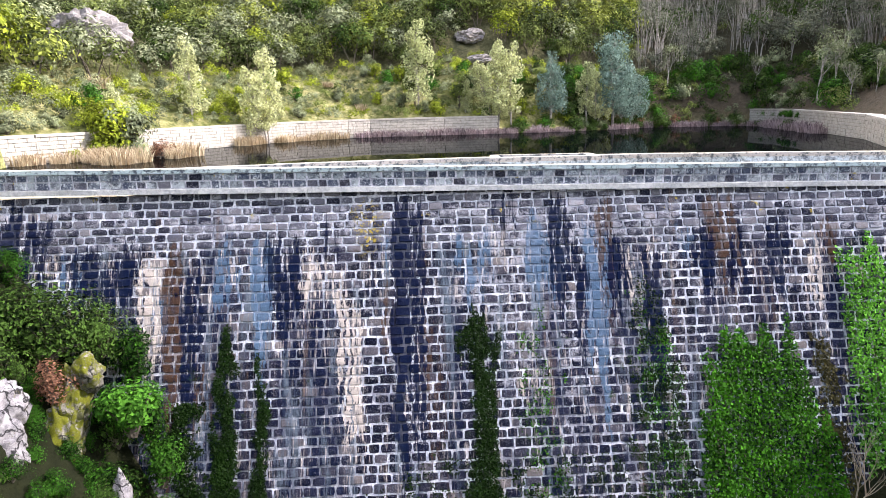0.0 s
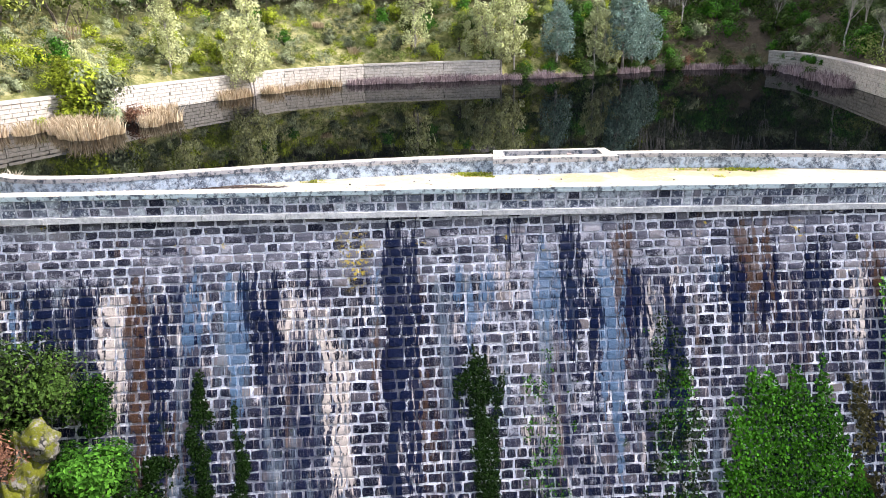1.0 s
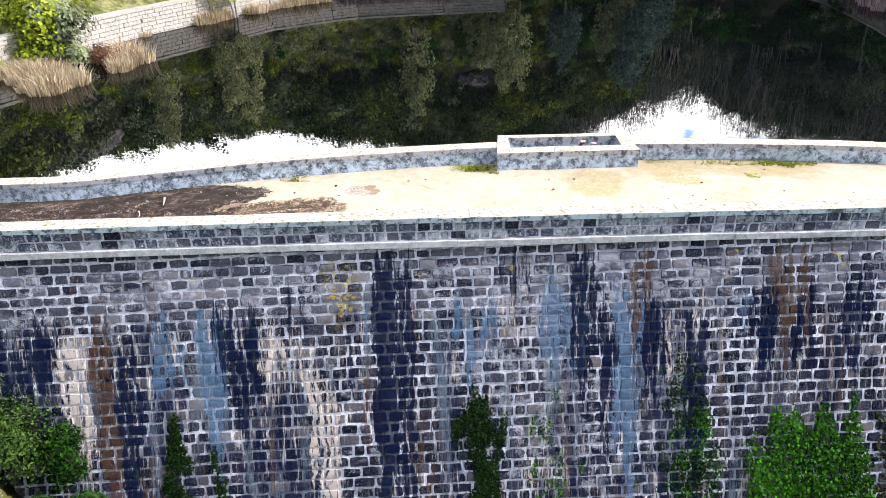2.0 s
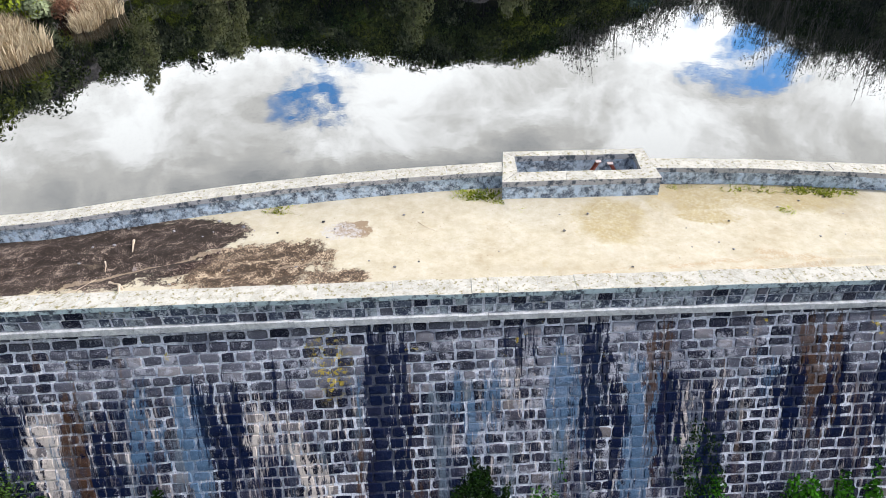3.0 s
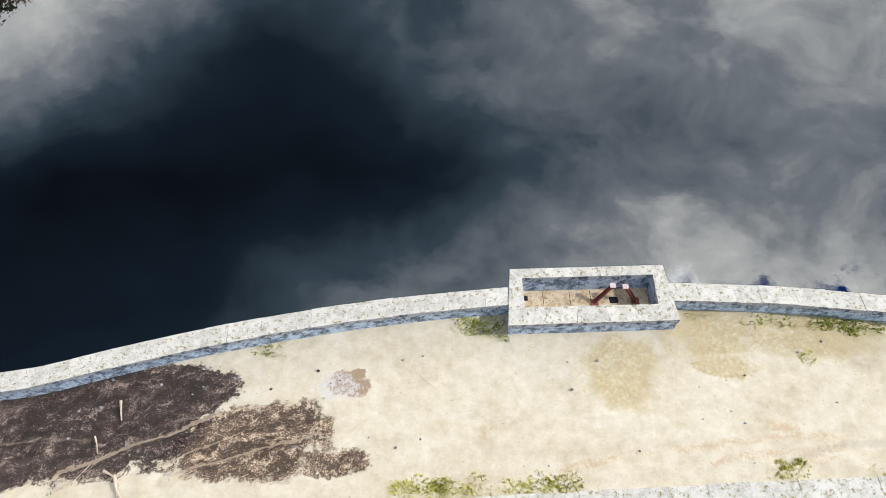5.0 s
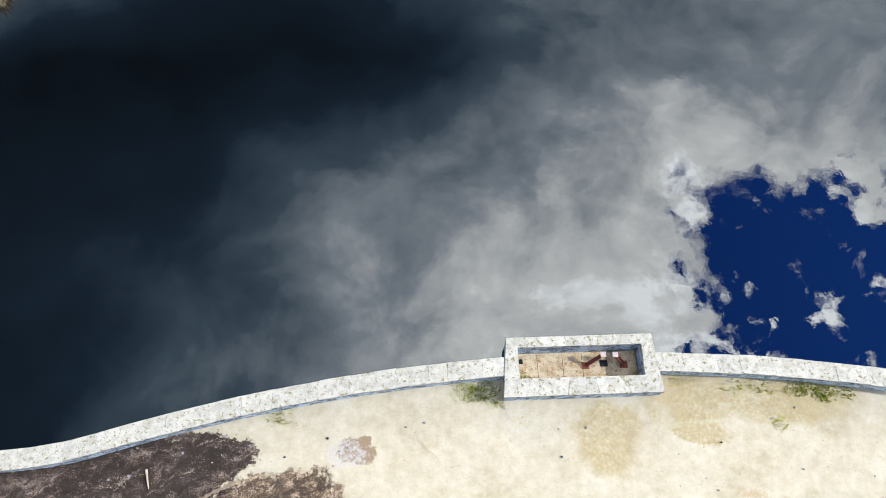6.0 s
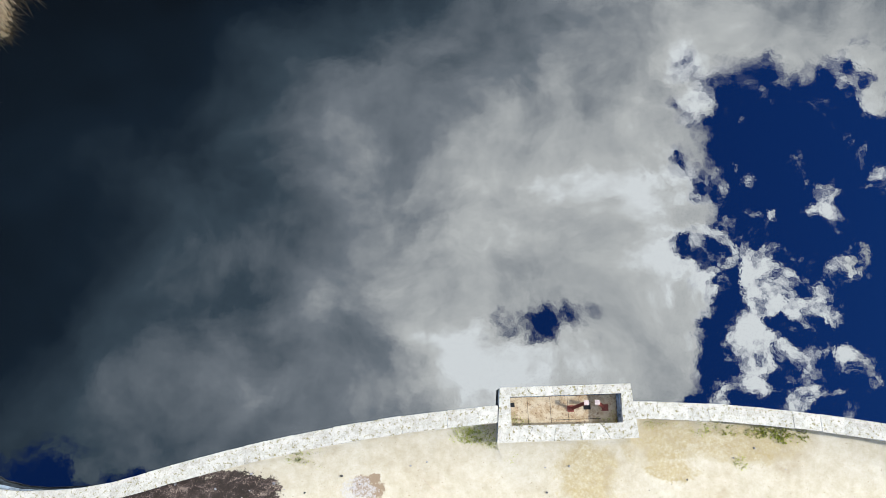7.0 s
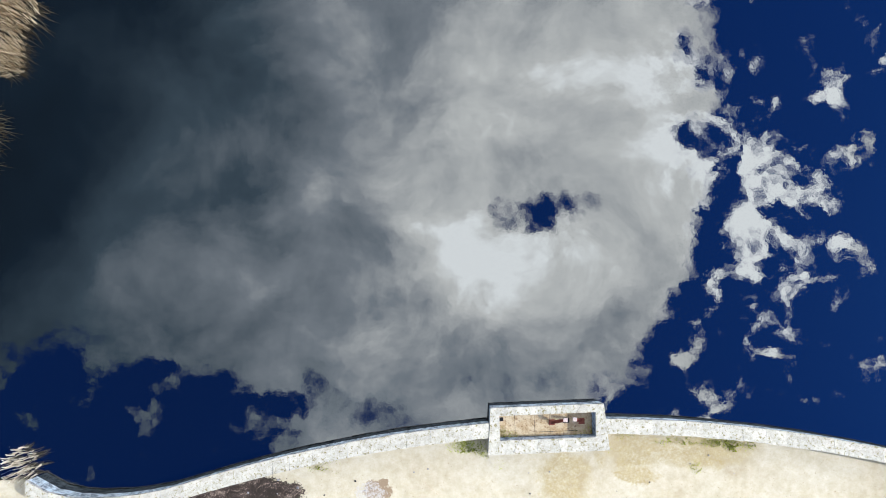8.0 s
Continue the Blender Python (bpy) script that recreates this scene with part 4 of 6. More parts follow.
chamber = thing("intake_chamber", "open rectangular stone valve chamber on the dam crest", "chamber")
OUT = [(-0.02, -0.05), (4.19, -0.04), (4.08, 1.55), (0.14, 1.55)]
INN = [(0.43, 0.43), (3.75, 0.42), (3.77, 1.27), (0.43, 1.27)]
for k, name in enumerate(("front_wall", "side_wall", "rear_wall", "side_wall")):
    m = (k + 1) % 4
    o0, o1, i1, i0 = OUT[k], OUT[m], INN[m], INN[k]
    foot = -1.8 if k == 2 else -0.4
    wall = Mesh()
    s = 0.03
    mids = [tuple(np.array(a) + (np.array(b) - np.array(a)) * s) for a, b in ((o0, i0), (o1, i1), (i1, o1), (i0, o0))]
    wall.box([(*q, foot) for q in mids] + [(*q, 0.41) for q in mids])
    part(name, wall, M_COPING_SIDE, chamber, "blue-grey weathered stone chamber wall")
    pieces = 5 if k in (0, 2) else 2
    for i in range(pieces):
        f0, f1 = i / pieces + 0.0012 * (i > 0), (i + 1) / pieces - 0.0012 * (i < pieces - 1)
        q = [np.array(o0) + (np.array(o1) - np.array(o0)) * f0, np.array(o0) + (np.array(o1) - np.array(o0)) * f1,
             np.array(i0) + (np.array(i1) - np.array(i0)) * f1, np.array(i0) + (np.array(i1) - np.array(i0)) * f0]
        cap = Mesh()
        top = 0.575 + jit(0.006)
        cap.box([(*c, 0.412) for c in q] + [(*c, top) for c in q])
        part("coping_stone", cap, M_COPING_UP, chamber, "pale lichen-spotted coping stone")
floor_ = Mesh()
floor_.box([(*q, -0.35) for q in INN] + [(*q, -0.10) for q in INN])
part("chamber_floor", floor_, M_CHAMBER, chamber, "rust-stained cracked concrete chamber floor")
# no hole is cut: the openings' inner darkness is painted on thin slabs
hatch = Mesh()
hatch.cuboid(2.74, 2.96, 0.84, 1.02, -0.11, -0.094)
part("hatch", hatch, M_HOLE, chamber, "dark square opening in the floor")
grate = Mesh()
grate.cuboid(0.46, 0.62, 0.98, 1.12, -0.11, -0.093)
part("drain", grate, M_HOLE, chamber, "small dark drain opening")


def bracket(base, top):
    """A sloping channel strut between a foot plate and a square head plate."""
    ob = thing("valve_bracket", "rusty red inclined iron bracket with pale head plate", "bracket", "valve brackets in the chamber")
    b, t = Vector(base), Vector(top)
    along = (t - b).normalized()
    side = along.cross(Vector((0, 0, 1))).normalized()
    up = side.cross(along)
    beam = Mesh()
    for wa, wb, ha, hb in ((-0.05, 0.05, -0.03, -0.015), (-0.05, -0.038, -0.015, 0.03), (0.038, 0.05, -0.015, 0.03)):
        beam.box([tuple(q + side * sx + up * sz) for sz in (ha, hb) for q, sx in ((b, wa), (t, wa), (t, wb), (b, wb))])
    part("strut", beam, M_IRON, ob, "rusty red channel strut")
    foot = Mesh()
    foot.cuboid(b.x - 0.10, b.x + 0.10, b.y - 0.10, b.y + 0.10, -0.099, -0.08)
    part("foot_plate", foot, M_IRON, ob)
    for sx in (-0.07, 0.07):
        bolt = Mesh()
        bolt.tube([(b.x + sx, b.y - 0.07, -0.08), (b.x + sx, b.y - 0.07, -0.055)], [0.016, 0.016])
        part("bolt", bolt, M_IRON, ob)
    head = Mesh()
    head.cuboid(t.x - 0.075, t.x + 0.075, t.y - 0.07, t.y + 0.07, t.z - 0.01, t.z + 0.015)
    part("head_plate", head, M_PLATE, ob, "pale square head plate")
    return ob


bracket((2.34, 0.88, -0.07), (2.73, 1.03, 0.49))
bracket((3.40, 0.88, -0.07), (3.07, 1.03, 0.42))
for x in (1.02, 1.72, 2.26):
    joint = Mesh()
    joint.cuboid(x - 0.005, x + 0.005, 0.47, 1.24, -0.11, -0.096)
    part("floor_joint", joint, M_HOLE, chamber, "dark joint between floor slabs")
joint = Mesh()
joint.cuboid(1.73, 3.25, 0.555, 0.567, -0.11, -0.096)
part("floor_joint", joint, M_HOLE, chamber, "dark joint between floor slabs")


# ---- walls round the reservoir ----
def bank_wall(points, tops, label):
    ob = thing("retaining_wall", label, "wall", kind="structure")
    total = Mesh()
    caps = Mesh()
    for (a, b), (ta, tb) in zip(zip(points, points[1:]), zip(tops, tops[1:])):
        a, b = Vector((*a, 0)), Vector((*b, 0))
        along = (b - a).normalized()
        out = Vector((-along.y, along.x, 0))
        length = (b - a).length
        total.box([tuple(q + out * o + Vector((0, 0, zq))) for zq, kk in ((-3.0, 0), (None, 1)) for q, o, zq in
                   ((a, 0.06, zq if kk == 0 else ta - 0.16), (b, 0.06, zq if kk == 0 else tb - 0.16), (b, 0.9, zq if kk == 0 else tb - 0.16), (a, 0.9, zq if kk == 0 else ta - 0.16))])
        s = 0.0
        while s < length - 0.2:
            e = min(s + rng.uniform(0.7, 1.2), length)
            t0, t1 = ta + (tb - ta) * s / length, ta + (tb - ta) * e / length
            caps.box([tuple(a + along * q + out * o + Vector((0, 0, h_))) for lo in (1, 0) for q, o, h_ in
                      ((s + 0.01, -0.05, t0 - 0.155 * lo), (e - 0.01, -0.05, t1 - 0.155 * lo), (e - 0.01, 0.75, t1 - 0.155 * lo), (s + 0.01, 0.75, t0 - 0.155 * lo))])
            s = e
        # courses of squared blocks
        rows_ = 8
        for r in range(rows_):
            s = -rng.random() * 0.5
            while s < length:
                e = s + rng.uniform(0.35, 0.7)
                s0, s1 = max(s, 0) + 0.012, min(e, length) - 0.012
                if s1 - s0 > 0.1:
                    q = []
                    for o in (0.2, 0.0 + jit(0.02)):
                        for ss, rr, sh in ((s0, r, 0.015), (s1, r, 0.015), (s1, r + 1, -0.015), (s0, r + 1, -0.015)):
                            top = ta + (tb - ta) * ss / length - 0.17
                            q.append(tuple(a + along * ss + out * o + Vector((0, 0, -0.55 + (top + 0.55) * rr / rows_ + sh))))
                    blocks.box(q)
                s = e
    part("fill", total, M_MORTAR_BANK, ob)
    tagged(part("coping", caps, M_BLOCK, ob, "flat pale coping slabs"), kind="stuff")
    return ob


M_MORTAR_BANK = plain_stone("bank_mortar", (0.26, 0.24, 0.20), (0.14, 0.13, 0.11), (0.1, 0.1, 0.09), 0.4)
blocks = Mesh()
west = bank_wall([(-26.4, 5.0), (-24.1, 13.0), (-21.3, 19.3), (-19.4, 24.0), (-16.7, 29.0), (-13.8, 34.2), (-9.7, 37.4), (-7.8, 38.6), (-3.8, 39.3), (-0.9, 39.8), (4.2, 40.4)],
                 [1.46, 1.46, 1.45, 1.45, 1.47, 1.49, 1.5, 1.5, 1.52, 1.52, 1.52], "long pale ashlar retaining wall along the reservoir bank")
tagged(part("ashlar", blocks, M_BLOCK, west, "courses of pale squared blocks"), kind="stuff")
blocks = Mesh()
east = bank_wall([(30.6, 45.2), (31.2, 41.0), (30.0, 35.0), (28.6, 29.0), (27.0, 23.5), (25.5, 18.0), (21.5, 9.5), (17.5, 2.0), (15.7, -1.2)],
                 [1.56, 1.55, 1.52, 1.48, 1.45, 1.42, 1.3, 0.9, 0.6], "curved ivy-topped ashlar wall along the far bank")
tagged(part("ashlar", blocks, M_BLOCK, east, "courses of pale squared blocks"), kind="stuff")


# ---- plants ----
def leaf_cloud(mesh, centre, radius, count, size, squash=0.8, lean=0.35, heart=None, wild=0.6):
    """A clump of small leaves round a centre."""
    cx, cy, cz = centre
    for _ in range(count):
        a, b = rng.uniform(0, 2 * math.pi), math.acos(rng.uniform(-1, 1))
        r = radius * rng.uniform(0.35, 1.0) ** 0.5
        d = Vector((math.sin(b) * math.cos(a), math.sin(b) * math.sin(a), math.cos(b)))
        p = Vector((cx + d.x * r, cy + d.y * r, cz + d.z * r * squash))
        nrm = d + Vector((jit(wild), jit(wild), jit(wild) + lean))
        if heart is not None:
            nrm = nrm * 0.6 + (p - heart).normalized()
        nrm.normalize()
        u = nrm.orthogonal().normalized()
        u.rotate(Matrix.Rotation(rng.uniform(0, 6.28), 3, nrm))
        v = nrm.cross(u)
        s = size * rng.uniform(0.6, 1.35)
        w_ = s * rng.uniform(0.4, 0.7)
        mesh.add([tuple(p - u * s * 0.5), tuple(p + v * w_ * 0.5 + nrm * s * 0.1), tuple(p + u * s * 0.5), tuple(p - v * w_ * 0.5 + nrm * s * 0.1)], [(0, 1, 2, 3)])


def grow(trunk, ends, base, ahead, length, radius, depth, spread, up):
    """Limbs, each bent a little, that fork until depth runs out; collects their ends."""
    pts, rad = [Vector(base)], [radius]
    d = Vector(ahead).normalized()
    k = 4
    for i in range(k):
        d = (d + Vector((jit(0.16), jit(0.16), jit(0.10) + up))).normalized()
        pts.append(pts[-1] + d * length / k)
        rad.append(radius * (1 - 0.42 * (i + 1) / k))
    trunk.tube(pts, rad, 6 if radius > 0.05 else 4)
    if depth == 0:
        ends.append(pts[-1])
        ends.append(pts[-2] * 0.5 + pts[-1] * 0.5)
        return
    for _ in range(rng.choice((2, 3, 3))):
        at = rng.choice((2, 3, 4))
        side = Vector((jit(1), jit(1), rng.uniform(-0.1, 0.5))).normalized()
        grow(trunk, ends, pts[at], d * (1 - spread) + side * spread, length * rng.uniform(0.55, 0.8), rad[at] * 0.68, depth - 1, spread, up)
    grow(trunk, ends, pts[-1], d, length * 0.6, rad[-1] * 0.8, depth - 1, spread, up)


def tree(label, category, leaf, bark, height, radius, spread, depth, clumps, leaves, size, bare=0.25, up=0.05, squash=0.8, name="tree", trunk_r=0.035):
    """A tree of the given height at the origin: a forked trunk, and a ragged crown of leaf clumps on its twigs."""
    ob = thing(name, label, category)
    wood, crown, ends = Mesh(), Mesh(), []
    grow(wood, ends, (0, 0, -0.3), (jit(0.1), jit(0.1), 1), height * bare * 1.5, height * trunk_r, depth, spread, up)
    top = max(e.z for e in ends)
    far_ = max(max(abs(e.x), abs(e.y)) for e in ends) + 0.01
    sx, sz = radius * 0.8 / far_, height * 0.92 / top
    wood.v = [(x * (sx if z_ > 0.4 else 1 + (sx - 1) * max(z_, 0) / 0.4), y * (sx if z_ > 0.4 else 1 + (sx - 1) * max(z_, 0) / 0.4), z_ * sz) for x, y, z_ in wood.v]
    ends = [Vector((e.x * sx, e.y * sx, e.z * sz)) for e in ends]
    rng.shuffle(ends)
    for e in ends[:clumps]:
        leaf_cloud(crown, e, radius * rng.uniform(0.20, 0.38), leaves, size, squash, 0.35, Vector((0, 0, height * 0.5)))
    part("trunk", wood, bark, ob, smooth=True)
    if crown.f:
        part("crown", crown, leaf, ob)
    return ob


def shrub(label, leaf, radius, clumps, leaves, size, squash=0.75, name="shrub"):
    """A many-stemmed bush at the origin."""
    ob = thing(name, label, "bush")
    wood, crown = Mesh(), Mesh()
    for _ in range(clumps):
        a, r = rng.uniform(0, 6.28), radius * rng.uniform(0.0, 0.72)
        top = radius * squash * rng.uniform(0.2, 1.45) * (1.15 - 0.5 * r / radius)
        c = Vector((r * math.cos(a), r * math.sin(a), top))
        wood.tube([(c.x * 0.15, c.y * 0.15, -0.2), tuple(c * 0.55 + Vector((jit(0.1), jit(0.1), 0))), tuple(c)], [0.03 * radius, 0.02 * radius, 0.008], 4)
        leaf_cloud(crown, c, radius * rng.uniform(0.26, 0.44), leaves, size, 0.85, 0.35, Vector((0, 0, radius * 0.2)))
    part("branchwork", wood, M_BARK, ob)
    part("crown", crown, leaf, ob)
    return ob


def reed(label, radius, count, height, name="reed_clump", mat=None):
    """A tuft of dry blades at the origin."""
    ob = thing(name, label, "reeds")
    me = Mesh()
    for _ in range(count):
        a, r = rng.uniform(0, 6.28), radius * rng.random() ** 0.5
        x, y, h_ = r * math.cos(a), r * math.sin(a), height * rng.uniform(0.25, 1.0)
        lx, ly = jit(0.35) * h_ + x * 0.25, jit(0.35) * h_ + y * 0.25
        w_ = rng.uniform(0.012, 0.03) * (1 + height * 0.3)
        b = rng.uniform(0, 3.14)
        ux, uy = w_ * math.cos(b), w_ * math.sin(b)
        me.add([(x - ux, y - uy, -0.2), (x + ux, y + uy, -0.2), (x + lx * 0.4 + ux * 0.8, y + ly * 0.4 + uy * 0.8, h_ * 0.62), (x + lx * 0.4 - ux * 0.8, y + ly * 0.4 - uy * 0.8, h_ * 0.62),
                (x + lx, y + ly, h_ * rng.uniform(0.8, 1.0))], [(0, 1, 2, 3), (3, 2, 4)])
    part("tuft", me, mat or M_REED, ob)
    return ob


def at(x, y, turn=None, size=1.0, z=None, flat=1.0):
    z = float(land(x, y)) if z is None else z
    return Matrix.LocRotScale((x, y, z), Euler((0, 0, rng.uniform(0, 6.28) if turn is None else turn)), (size, size, size * flat))


def plant(ob, m):
    c = copy_thing(ob, m)
    c.scale = m.to_scale()
    return c


def spire(label, leaf, height, radius, clumps, leaves, size):
    """A slim tree whose light foliage hangs from low down to the tip."""
    ob = thing("tree", label, "tree")
    wood, crown = Mesh(), Mesh()
    for lean in range(rng.choice((1, 2, 2))):
        ox, oy = jit(0.5) * lean, jit(0.5) * lean
        tall = height * (1 - 0.18 * lean)
        pts = [Vector((ox * i + jit(0.12), oy * i + jit(0.12), tall * i / 7 - (0.4 if i == 0 else 0))) for i in range(8)]
        wood.tube(pts, [height * 0.012 * (1 - 0.125 * i) for i in range(8)], 6)
        for _ in range(clumps):
            k = rng.uniform(0.2, 1.0)
            i = min(int(k * 7), 6)
            p = pts[i].lerp(pts[i + 1], k * 7 - i)
            r = radius * (0.35 + 1.0 * math.sin(math.pi * min(1.0, 0.18 + k * 0.78))) * rng.uniform(0.2, 0.75)
            a_ = rng.uniform(0, 6.28)
            c = p + Vector((r * math.cos(a_), r * math.sin(a_), rng.uniform(-0.1, 0.5)))
            wood.tube([p - Vector((0, 0, 0.5)), p.lerp(c, 0.5), c], [0.03, 0.02, 0.008], 4, False)
            leaf_cloud(crown, c, radius * rng.uniform(0.18, 0.36), leaves, size, 1.25, -0.1)
    part("trunk", wood, M_BARE, ob, smooth=True)
    part("crown", crown, leaf, ob)
    return ob


OAKS = [tree("dense evergreen oak with dark olive foliage", "tree", M_OAK, M_BARK, 6.5, 3.6, 0.62, 2, 40, 52, 0.42) for _ in range(3)]
GREYS = [tree("grey-green evergreen tree on the slope", "tree", M_OLIVE, M_BARK, 6.0, 3.4, 0.6, 2, 36, 50, 0.42) for _ in range(3)]
SLIMS = [spire("slim pale eucalyptus with airy foliage", M_PALE, 9.0, 1.7, 64, 48, 0.28) for _ in range(3)]
BLUES = [spire("tall blue-green eucalyptus by the water", M_BLUE, 10.0, 2.4, 66, 44, 0.28) for _ in range(2)]
BARES = [tree("thin pale-barked tree with sparse grey foliage", "tree", M_OLIVE, M_BARE, 8.5, 3.2, 0.5, 3, 34, 20, 0.34, 0.28, 0.07, trunk_r=0.018) for _ in range(3)]
BRIGHTS = [shrub("bright yellow-green rounded shrub", M_BRIGHT, 1.5, 24, 42, 0.23) for _ in range(3)]
OLIVES = [shrub("low grey-green scrub bush", M_OLIVE, 1.3, 22, 42, 0.21) for _ in range(2)]
DARKS = [shrub("dark green scrub bush", M_DARK, 1.6, 22, 40, 0.26) for _ in range(2)]
GREENS = [shrub("fresh green leafy bush", M_GREEN, 1.5, 22, 42, 0.24) for _ in range(2)]
REEDS = [reed("pale dry reed clump at the water's edge", 1.1, 300, 1.5) for _ in range(2)]
MAUVES = [reed("mauve-grey dry bramble thicket at the water", 1.1, 340, 1.3, mat=M_MAUVE) for _ in range(2)]
BROWNS = [shrub("bare reddish-brown bramble bush", M_RUST, 1.3, 22, 34, 0.20) for _ in range(1)]
for ob in OAKS + GREYS + SLIMS + BLUES + BARES + BRIGHTS + OLIVES + DARKS + GREENS + REEDS + MAUVES + BROWNS:
    ob.location = (rng.uniform(-60, -30), rng.uniform(-70, -60), 0)
    ob.location.z = float(land(ob.location.x, ob.location.y))
for ob, tag in ((OAKS, "hillside oaks"), (GREYS, "hillside grey trees"), (SLIMS, "slim trees along the bank"), (BLUES, "blue-green trees by the water"), (BARES, "bare woodland trees"),
                (BRIGHTS, "bright shrubs"), (OLIVES, "grey shrubs"), (DARKS, "dark shrubs"), (GREENS, "green bushes"), (REEDS, "reeds along the shore"), (MAUVES, "brambles along the shore"), (BROWNS, "brown bushes")):
    for o in ob:
        tagged(o, group=tag)

# single trees along the banks: x, y, height against the model, kind
for x, y, s, kinds, z in ((-15.3, 30.2, 0.75, SLIMS, WATER), (-19.9, 26.4, 0.68, SLIMS, 1.2), (-3.4, 41.0, 0.95, SLIMS, 1.2), (1.2, 41.4, 0.45, SLIMS, 1.0), (4.3, 40.9, 0.85, SLIMS, 0.0),
                          (5.5, 41.2, 0.85, SLIMS, 0.0), (9.6, 42.6, 0.62, BLUES, 0.8), (13.4, 43.6, 0.64, SLIMS, 0.2), (14.4, 44.0, 0.55, SLIMS, 0.2), (16.4, 45.0, 0.92, BLUES, 0.2),
                          (18.6, 46.3, 0.58, BLUES, 0.1), (17.5, 45.4, 0.6, BLUES, 0.1)):
    plant(rng.choice(kinds), at(x, y, None, s, z))
# the small tree and bushes in the reeds of the near bank
plant(SLIMS[1], at(-21.6, 17.6, None, 0.46, WATER))
for x, y, s in ((-21.6, 16.4, 1.1), (-21.0, 16.9, 0.9), (-22.4, 17.2, 1.0), (-22.2, 16.2, 0.8)):
    plant(rng.choice(BRIGHTS), at(x, y, None, s, WATER))
plant(BRIGHTS[1], at(-21.7, 16.8, None, 1.15, 1.2))
plant(OLIVES[0], at(-20.7, 17.1, None, 1.3, 0.9))
plant(OLIVES[1], at(-20.4, 16.9, None, 1.0, WATER))


def seen(x, y):
    phi = math.atan2((x + 2) / 0.82, y + 25)
    return -0.78 < phi < 0.78 or (y < 24 and -1.2 < phi < 0.9)


def soft_tree(kind):
    """A light model of a tree for the far woods: leaf quads and a few stems, as arrays."""
    me = Mesh()
    tall, wide, count, size = {"oak": (5.6, 3.3, 760, 0.40), "bare": (8.5, 3.0, 240, 0.30), "bush": (1.7, 1.5, 330, 0.22)}[kind]
    heads = []
    for i in range(20 if kind == "oak" else 14):
        if kind == "bare":
            heads.append(Vector((jit(wide * 0.62), jit(wide * 0.62), tall * rng.uniform(0.45, 0.95))))
        else:
            a_, b_ = i * 2.4 + jit(0.5), math.acos(rng.uniform(-0.35, 1))
            k = rng.uniform(0.55, 0.80)
            heads.append(Vector((wide * k * math.sin(b_) * math.cos(a_), wide * k * math.sin(b_) * math.sin(a_), tall * (0.34 + 0.52 * math.cos(b_) * rng.uniform(0.85, 1.1)))))
    for h_ in heads:
        leaf_cloud(me, h_, wide * rng.uniform(0.22, 0.38), count // len(heads), size, 0.85, 0.35, Vector((0, 0, tall * 0.3)), 0.35)
    leafy = Mesh()
    leafy.v, leafy.f = me.v, me.f
    stems = Mesh()
    for h_ in heads[:6 if kind == "bare" else 3]:
        stems.tube([(h_.x * (0.35 if kind == "bare" else 0.1), h_.y * (0.35 if kind == "bare" else 0.1), -0.5), (h_.x * 0.4 + jit(0.3), h_.y * 0.4 + jit(0.3), h_.z * 0.5), tuple(h_ * (1.15 if kind == "bare" else 0.9))], [0.09, 0.06, 0.015], 4, False)
    return [(np.array(q.v), np.array([f for f in q.f])) for q in (leafy, stems)]


SOFT = {k: [soft_tree(k) for _ in range(4)] for k in ("oak", "bare", "bush")}
heaps = {}


def heap(key, arrays, x, y, s):
    v, f = arrays
    a_ = rng.uniform(0, 6.28)
    c_, s_ = math.cos(a_), math.sin(a_)
    out = np.column_stack((x + s * (v[:, 0] * c_ - v[:, 1] * s_), y + s * (v[:, 0] * s_ + v[:, 1] * c_), float(land(x, y)) + s * v[:, 2]))
    store = heaps.setdefault(key, [[], [], 0])
    store[0].append(out)
    store[1].append(f + store[2])
    store[2] += len(v)


placed = 0
tries = np.random.RandomState(5)
many = np.column_stack((tries.uniform(-57, 72, 44000), tries.uniform(2, 112, 44000)))
many = many[np.argsort(shore_distance(many[:, 0], many[:, 1]) / Q > 17, kind="stable")]
deep = shore_distance(many[:, 0], many[:, 1]) / Q
wanted = np.where(deep > 17, tries.rand(len(many)) < 0.31, True) & (deep > 1.6) & (deep < 90)
many, deep = many[wanted], deep[wanted]
grid = {}


def free(x, y, r):
    """Whether a plant of this reach still finds room; books it if so."""
    i, j = int(x // 4), int(y // 4)
    for a_ in range(i - 1, i + 2):
        for b_ in range(j - 1, j + 2):
            for p_, q_, c_ in grid.get((a_, b_), ()):
                if (x - p_) ** 2 + (y - q_) ** 2 < (r + c_) ** 2 * 0.26:
                    return False
    grid.setdefault((i, j), []).append((x, y, r))
    return True


